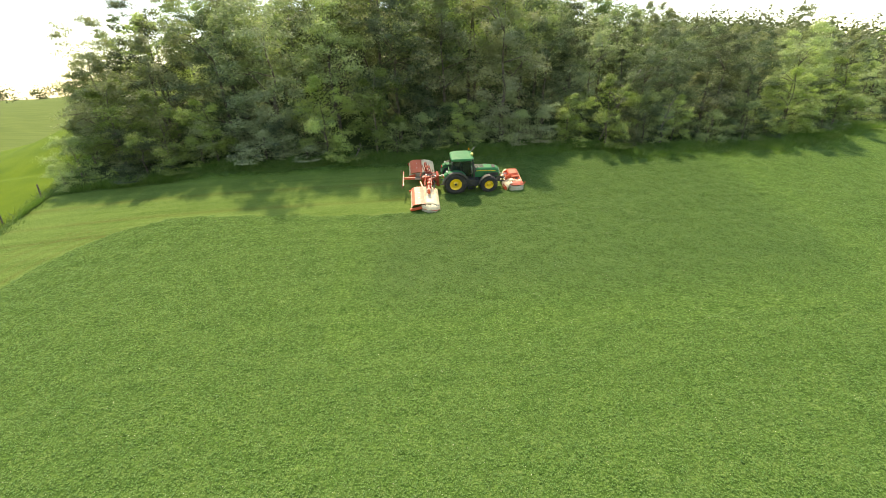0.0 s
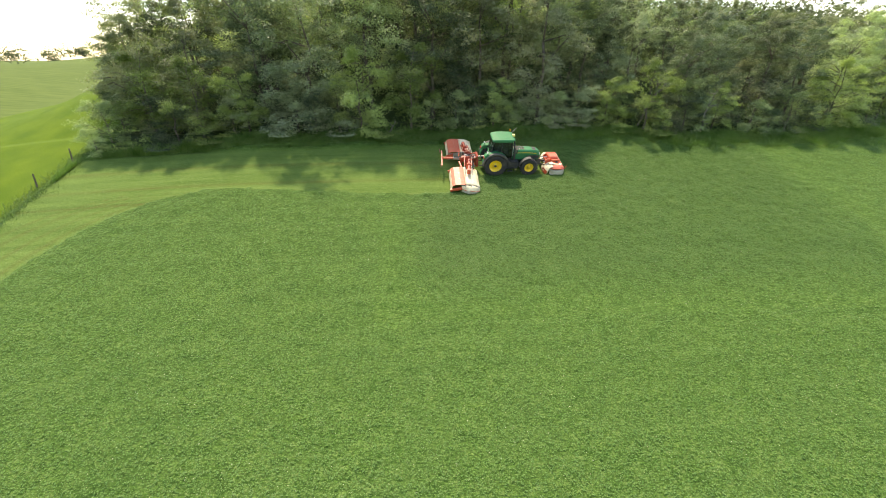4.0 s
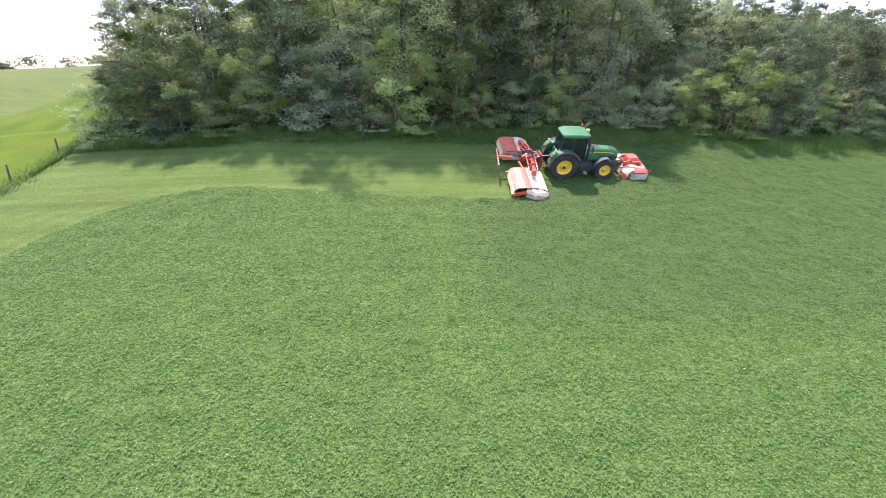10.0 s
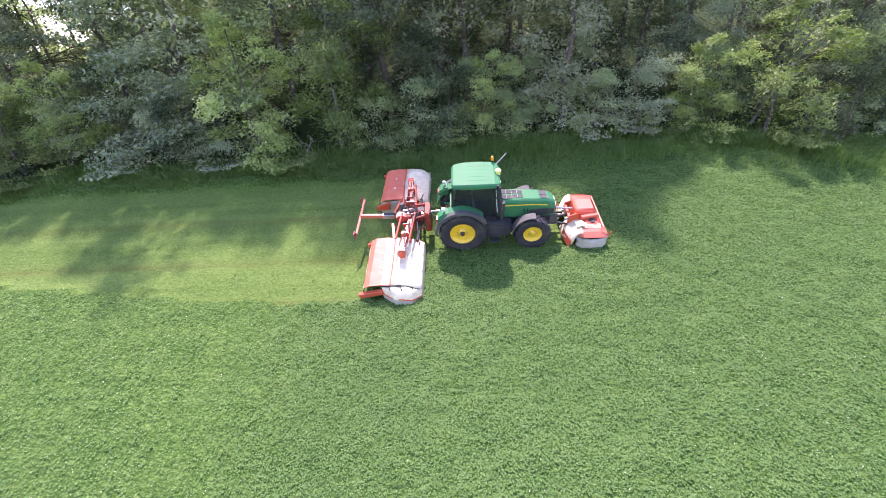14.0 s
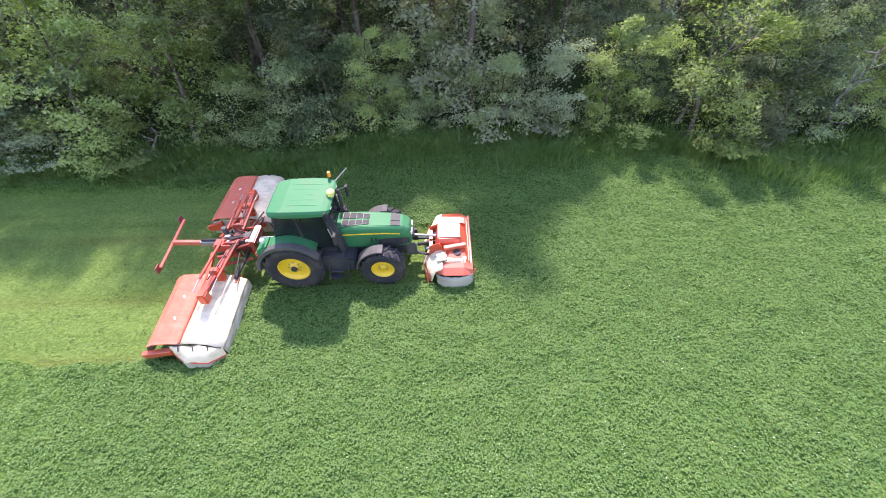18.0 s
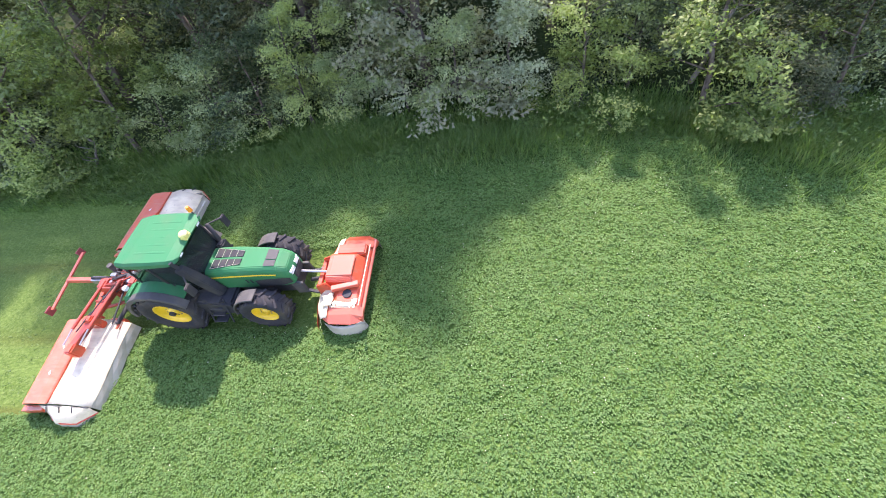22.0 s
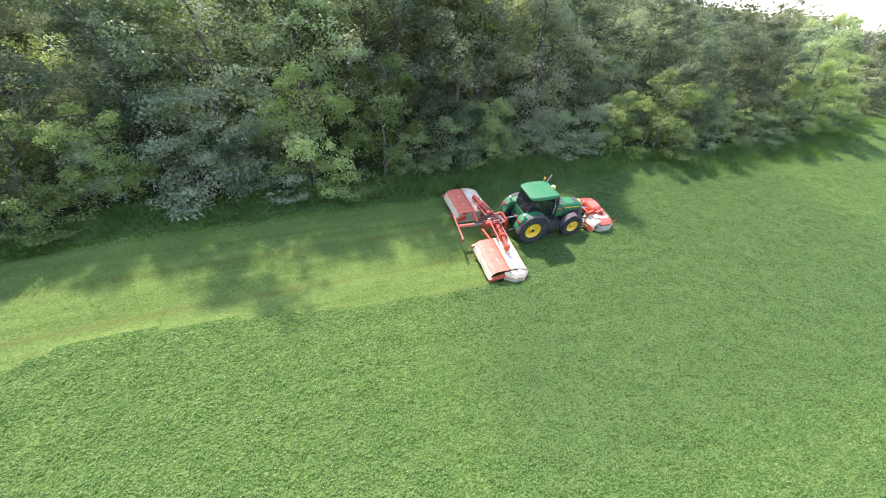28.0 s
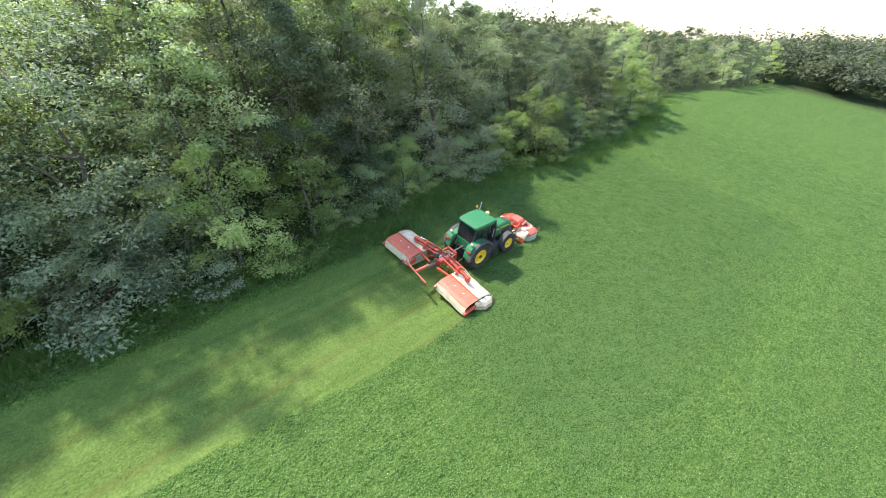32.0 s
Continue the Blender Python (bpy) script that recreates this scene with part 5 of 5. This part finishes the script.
def build_rear_mower():
    root = new("rear_mower")
    root.matrix_basis = TILT
    tagged(root, "red butterfly disc mower with white covers lowered behind the tractor", "mower")
    mower_unit(root, -1, 1.32, 3.72, 0.97, 0.78)
    mower_unit(root, 1, 1.36, 3.9, 0.93, 0.92)
    frame_ob = part("main_frame", block(-2.75, -1.5, -0.2, 0.2, 0.85, 1.2, 0.04), GREASY, root, "greasy red main frame")
    part("headstock", prism([(-1.55, 0.5), (-1.3, 0.5), (-1.36, 1.45), (-1.55, 1.5)], -0.42, 0.42, 0.03), GREASY, frame_ob)
    part("cross_beam", block(-2.3, -2.0, -0.55, 0.55, 1.05, 1.3, 0.04), GREASY, frame_ob)
    part("pump_housing", block(-2.75, -2.35, -0.5, -0.1, 1.1, 1.42, 0.06), GREASY, frame_ob)
    part("gearbox", block(-2.05, -1.65, -0.28, 0.28, 0.72, 1.12, 0.07), GREASY, frame_ob)
    part("accumulator", rod((-2.55, 0.25, 1.25), (-2.55, 0.25, 1.55), 0.09, 14), GREY, frame_ob)
    part("valve_block", block(-1.85, -1.6, -0.15, 0.18, 1.2, 1.42, 0.03), GREY, frame_ob)
    for k in range(7):
        part("hose", rod((-1.3, -0.3 + 0.1 * k, 1.3), (-2.2 - 0.08 * k, 0.35 - 0.11 * k, 1.36), 0.018, 6), BLACK if k % 2 else GREY, frame_ob)
    for s in (-1, 1):
        part("hinge_plate", block(-2.35, -1.95, s * 0.42 - 0.03, s * 0.42 + 0.03, 0.8, 1.5, 0.02), GREASY, frame_ob)
        part("break_back_ram", rod((-1.6, s * 0.5, 0.8), (-2.6, s * 0.85, 0.85), 0.05, 10), GREASY, frame_ob)
        part("strut", bar((-1.45, s * 0.38, 1.4), (-2.2, s * 0.5, 1.2), 0.07), GREASY, frame_ob)
        part("support_leg", bar((-2.7, s * 0.28, 0.9), (-2.75, s * 0.3, 0.5), 0.08), GREASY, frame_ob)
    rs = random.Random(4)
    for k in range(10):
        x, y = rs.uniform(-2.6, -1.5), rs.uniform(-0.5, 0.5)
        part("fitting", block(x, x + rs.uniform(0.08, 0.2), y, y + rs.uniform(0.06, 0.16), 1.15, 1.15 + rs.uniform(0.1, 0.32), 0.015, 1), rs.choice((GREASY, GREASY, STEEL, BLACK)), frame_ob)
    for k in range(8):
        y = rs.uniform(-0.9, 0.9)
        part("hose", rod((rs.uniform(-1.8, -1.4), y * 0.3, rs.uniform(1.2, 1.5)), (rs.uniform(-2.6, -2.0), y, rs.uniform(1.1, 1.4)), 0.02, 6), rs.choice((BLACK, RED, BLACK)), frame_ob)
    boom = part("sign_boom", bar((-2.7, 0.0, 1.08), (-4.35, 0.0, 1.16), 0.13, 0.16), ORANGE, root, "orange-red rear boom")
    part("boom_sleeve", bar((-2.9, 0.0, 1.09), (-3.4, 0.0, 1.115), 0.18, 0.2), STEEL, boom, "grey steel sleeve")
    part("boom_ram", rod((-2.7, 0.0, 1.22), (-3.35, 0.0, 1.24), 0.045, 10), BLACK, boom)
    part("sign_bar", bar((-4.4, -1.0, 1.02), (-4.32, 1.0, 1.3), 0.1, 0.06), ORANGE, boom, "orange-red cross bar")
    for s in (-1, 1):
        part("warning_panel", block(-4.5, -4.46, s * 1.02 - 0.12, s * 1.02 + 0.12, 1.0 + 0.14 * s, 1.26 + 0.14 * s, 0.01, 1), PANEL, boom, "faded violet-red warning panel")


build_rear_mower()


# ---- front mower ----
def build_front_mower():
    root = new("front_mower")
    root.matrix_basis = TILT
    tagged(root, "red front disc mower with pale curtains carried before the tractor", "mower")
    # deck: red cover that falls to the front
    part("deck_cover", loft([[(4.72, y, z - 0.08), (5.02, y, z + 0.02), (5.55, y, z - 0.06), (5.74, y, z - 0.26), (5.68, y, z - 0.3), (4.75, y, z - 0.2)] for y, z in ((-1.02, 0.92), (-0.4, 0.95), (0.4, 0.95), (1.02, 0.92))]), RED, root, "red deck cover")
    part("front_rail", bar((5.74, -1.25, 0.7), (5.74, 1.3, 0.76), 0.08), ORANGE, root, "orange-red front rail")
    part("rail_edge", bar((5.66, -1.0, 0.9), (5.66, 1.0, 0.93), 0.03), TARP, root)
    part("cutter_bar", prism([(4.75, 0.06), (5.5, 0.06), (5.5, 0.12), (4.75, 0.15)], -1.4, 1.4, 0.02), STEEL, root, "steel cutter bar")
    for k in range(6):
        y = -1.2 + 0.48 * k
        part("cutting_disc", rod((5.3, y, 0.13), (5.3, y, 0.19), 0.22, 14, 0.1), STEEL, root)
    # raised drive housing in the middle
    box = part("drive_housing", loft([[(4.55, y, 0.8), (4.66, y, z), (5.4, y, z - 0.05), (5.6, y, 0.86)] for y, z in ((-0.36, 1.14), (-0.24, 1.24), (0.46, 1.24), (0.58, 1.14))], 0.03), RED, root, "raised red drive housing")
    part("housing_lid", block(4.74, 5.42, -0.22, 0.44, 1.2, 1.232, 0.012, 1), ORANGE, box, "paler red lid")
    part("ram_cover", bar((4.85, -0.56, 1.06), (5.58, -0.36, 1.0), 0.15, 0.12), ORANGE, box)
    part("recess", rod((5.28, -0.64, 0.885), (5.28, -0.64, 0.945), 0.13, 16), BLACK, root)
    part("marking", sheet([[(5.44, -0.98, 0.915), (5.44, -0.82, 0.915)], [(5.58, -0.92, 0.88), (5.58, -0.76, 0.88)]], 0.008), STRIPE, root, "small white marking")
    part("marking_edge", sheet([[(4.95, -1.0, 0.945), (4.95, -0.86, 0.95)], [(5.4, -1.02, 0.925), (5.4, -0.93, 0.93)]], 0.008), TARP, root, "worn pale patch")
    strip = part("hinge_strip", sheet([[(4.86, -1.05, 0.93), (4.86, -0.9, 0.958)], [(5.56, -1.05, 0.885), (5.56, -0.9, 0.9)]], 0.012), TARP, root, "worn pale strip along the flap hinge")
    for k in range(6):
        x = 4.92 + 0.115 * k
        part("hinge_pin", rod((x, -1.0, 0.93 - 0.06 * k / 5), (x, -0.97, 0.965 - 0.06 * k / 5), 0.018, 6), BLACK, strip)
    part("curtain_fold", sheet([[(4.6 + 0.03 * math.sin(4 * j) + 0.16 * i, -0.62 - 0.1 * j, 0.93 + 0.03 * i + ripple(i * 2 + j, 0.02)) for j in range(5)] for i in range(3)], 0.02), TARP, root, "fold of pale curtain lying on the deck", True)
    part("side_box", block(4.72, 5.6, 0.62, 1.0, 0.88, 1.04, 0.04), RED, root)
    # frame towards the linkage
    for s in (-1, 1):
        part("side_plate", prism([(4.32, 0.5), (4.55, 0.45), (4.85, 0.9), (4.7, 1.22), (4.38, 1.08)], s * 0.46 - 0.03, s * 0.46 + 0.03, 0.015), RED, root)
        part("coil_spring", rod((4.25, s * 0.3, 0.8), (4.8, s * 0.3, 0.95), 0.06, 10), STEEL, root)
        # end flap and its skirt
        part("end_flap", loft([[(x, s * y, z) for y, z in ((1.0, zt), (1.24, zt - 0.04), (1.24 + d, zt - 0.16), (1.22 + d, zt - 0.2), (1.0, zt - 0.06))] for x, zt, d in ((4.62, 0.82, 0.06), (4.86, 0.9, 0.22), (5.48, 0.9, 0.24), (5.78, 0.78, 0.1))]), ORANGE if s < 0 else RED, root, "red end flap")
        rows = []
        for j in range(4):
            f = j / 3
            rows.append([(4.58 + 1.22 * i / 12, s * (1.3 + 0.2 * math.sin(i / 12 * math.pi) ** 0.6 + 0.1 * f * math.sin(i / 12 * math.pi)), 0.68 - 0.46 * f + ripple(i + j, 0.018)) for i in range(13)])
        part("end_skirt", sheet(rows, 0.02), CURTAIN, root, "grey end skirt", True)
        # rounded rear curtain, folded tarpaulin
        rows = []
        for j in range(5):
            f = j / 4
            row = []
            for i in range(13):
                a = i / 12
                reach = 0.3 + 0.34 * math.sin(min(1.0, (1 - a) * 1.15 + 0.12) * math.pi * 0.5)
                row.append((4.8 - reach * f ** 0.8 * 1.05, s * (0.22 + 1.1 * a), 0.9 - 0.05 * j - 0.4 * f ** 2.5 + ripple(i * 3 + j * 2, 0.03)))
            rows.append(row)
        part("rear_curtain", sheet(rows, 0.02), TARP, root, "pale rear curtain with folds", True)
        part("curtain_flap", sheet([[(4.2, s * 0.6, 0.5), (4.36, s * 1.34, 0.46)], [(4.12, s * 0.62, 0.2), (4.3, s * 1.38, 0.18)]], 0.02), RED, root)
    part("linkage_frame", bar((4.42, -0.48, 0.95), (4.42, 0.48, 0.95), 0.12), RED, root)
    part("drive_shaft", rod((3.95, 0, 0.7), (4.75, 0, 0.85), 0.06, 12), BLACK, root)
    part("marker_post", rod((5.78, -1.36, 0.72), (5.84, -1.44, 1.02), 0.025, 8), RED, root)


build_front_mower()


build_fence()
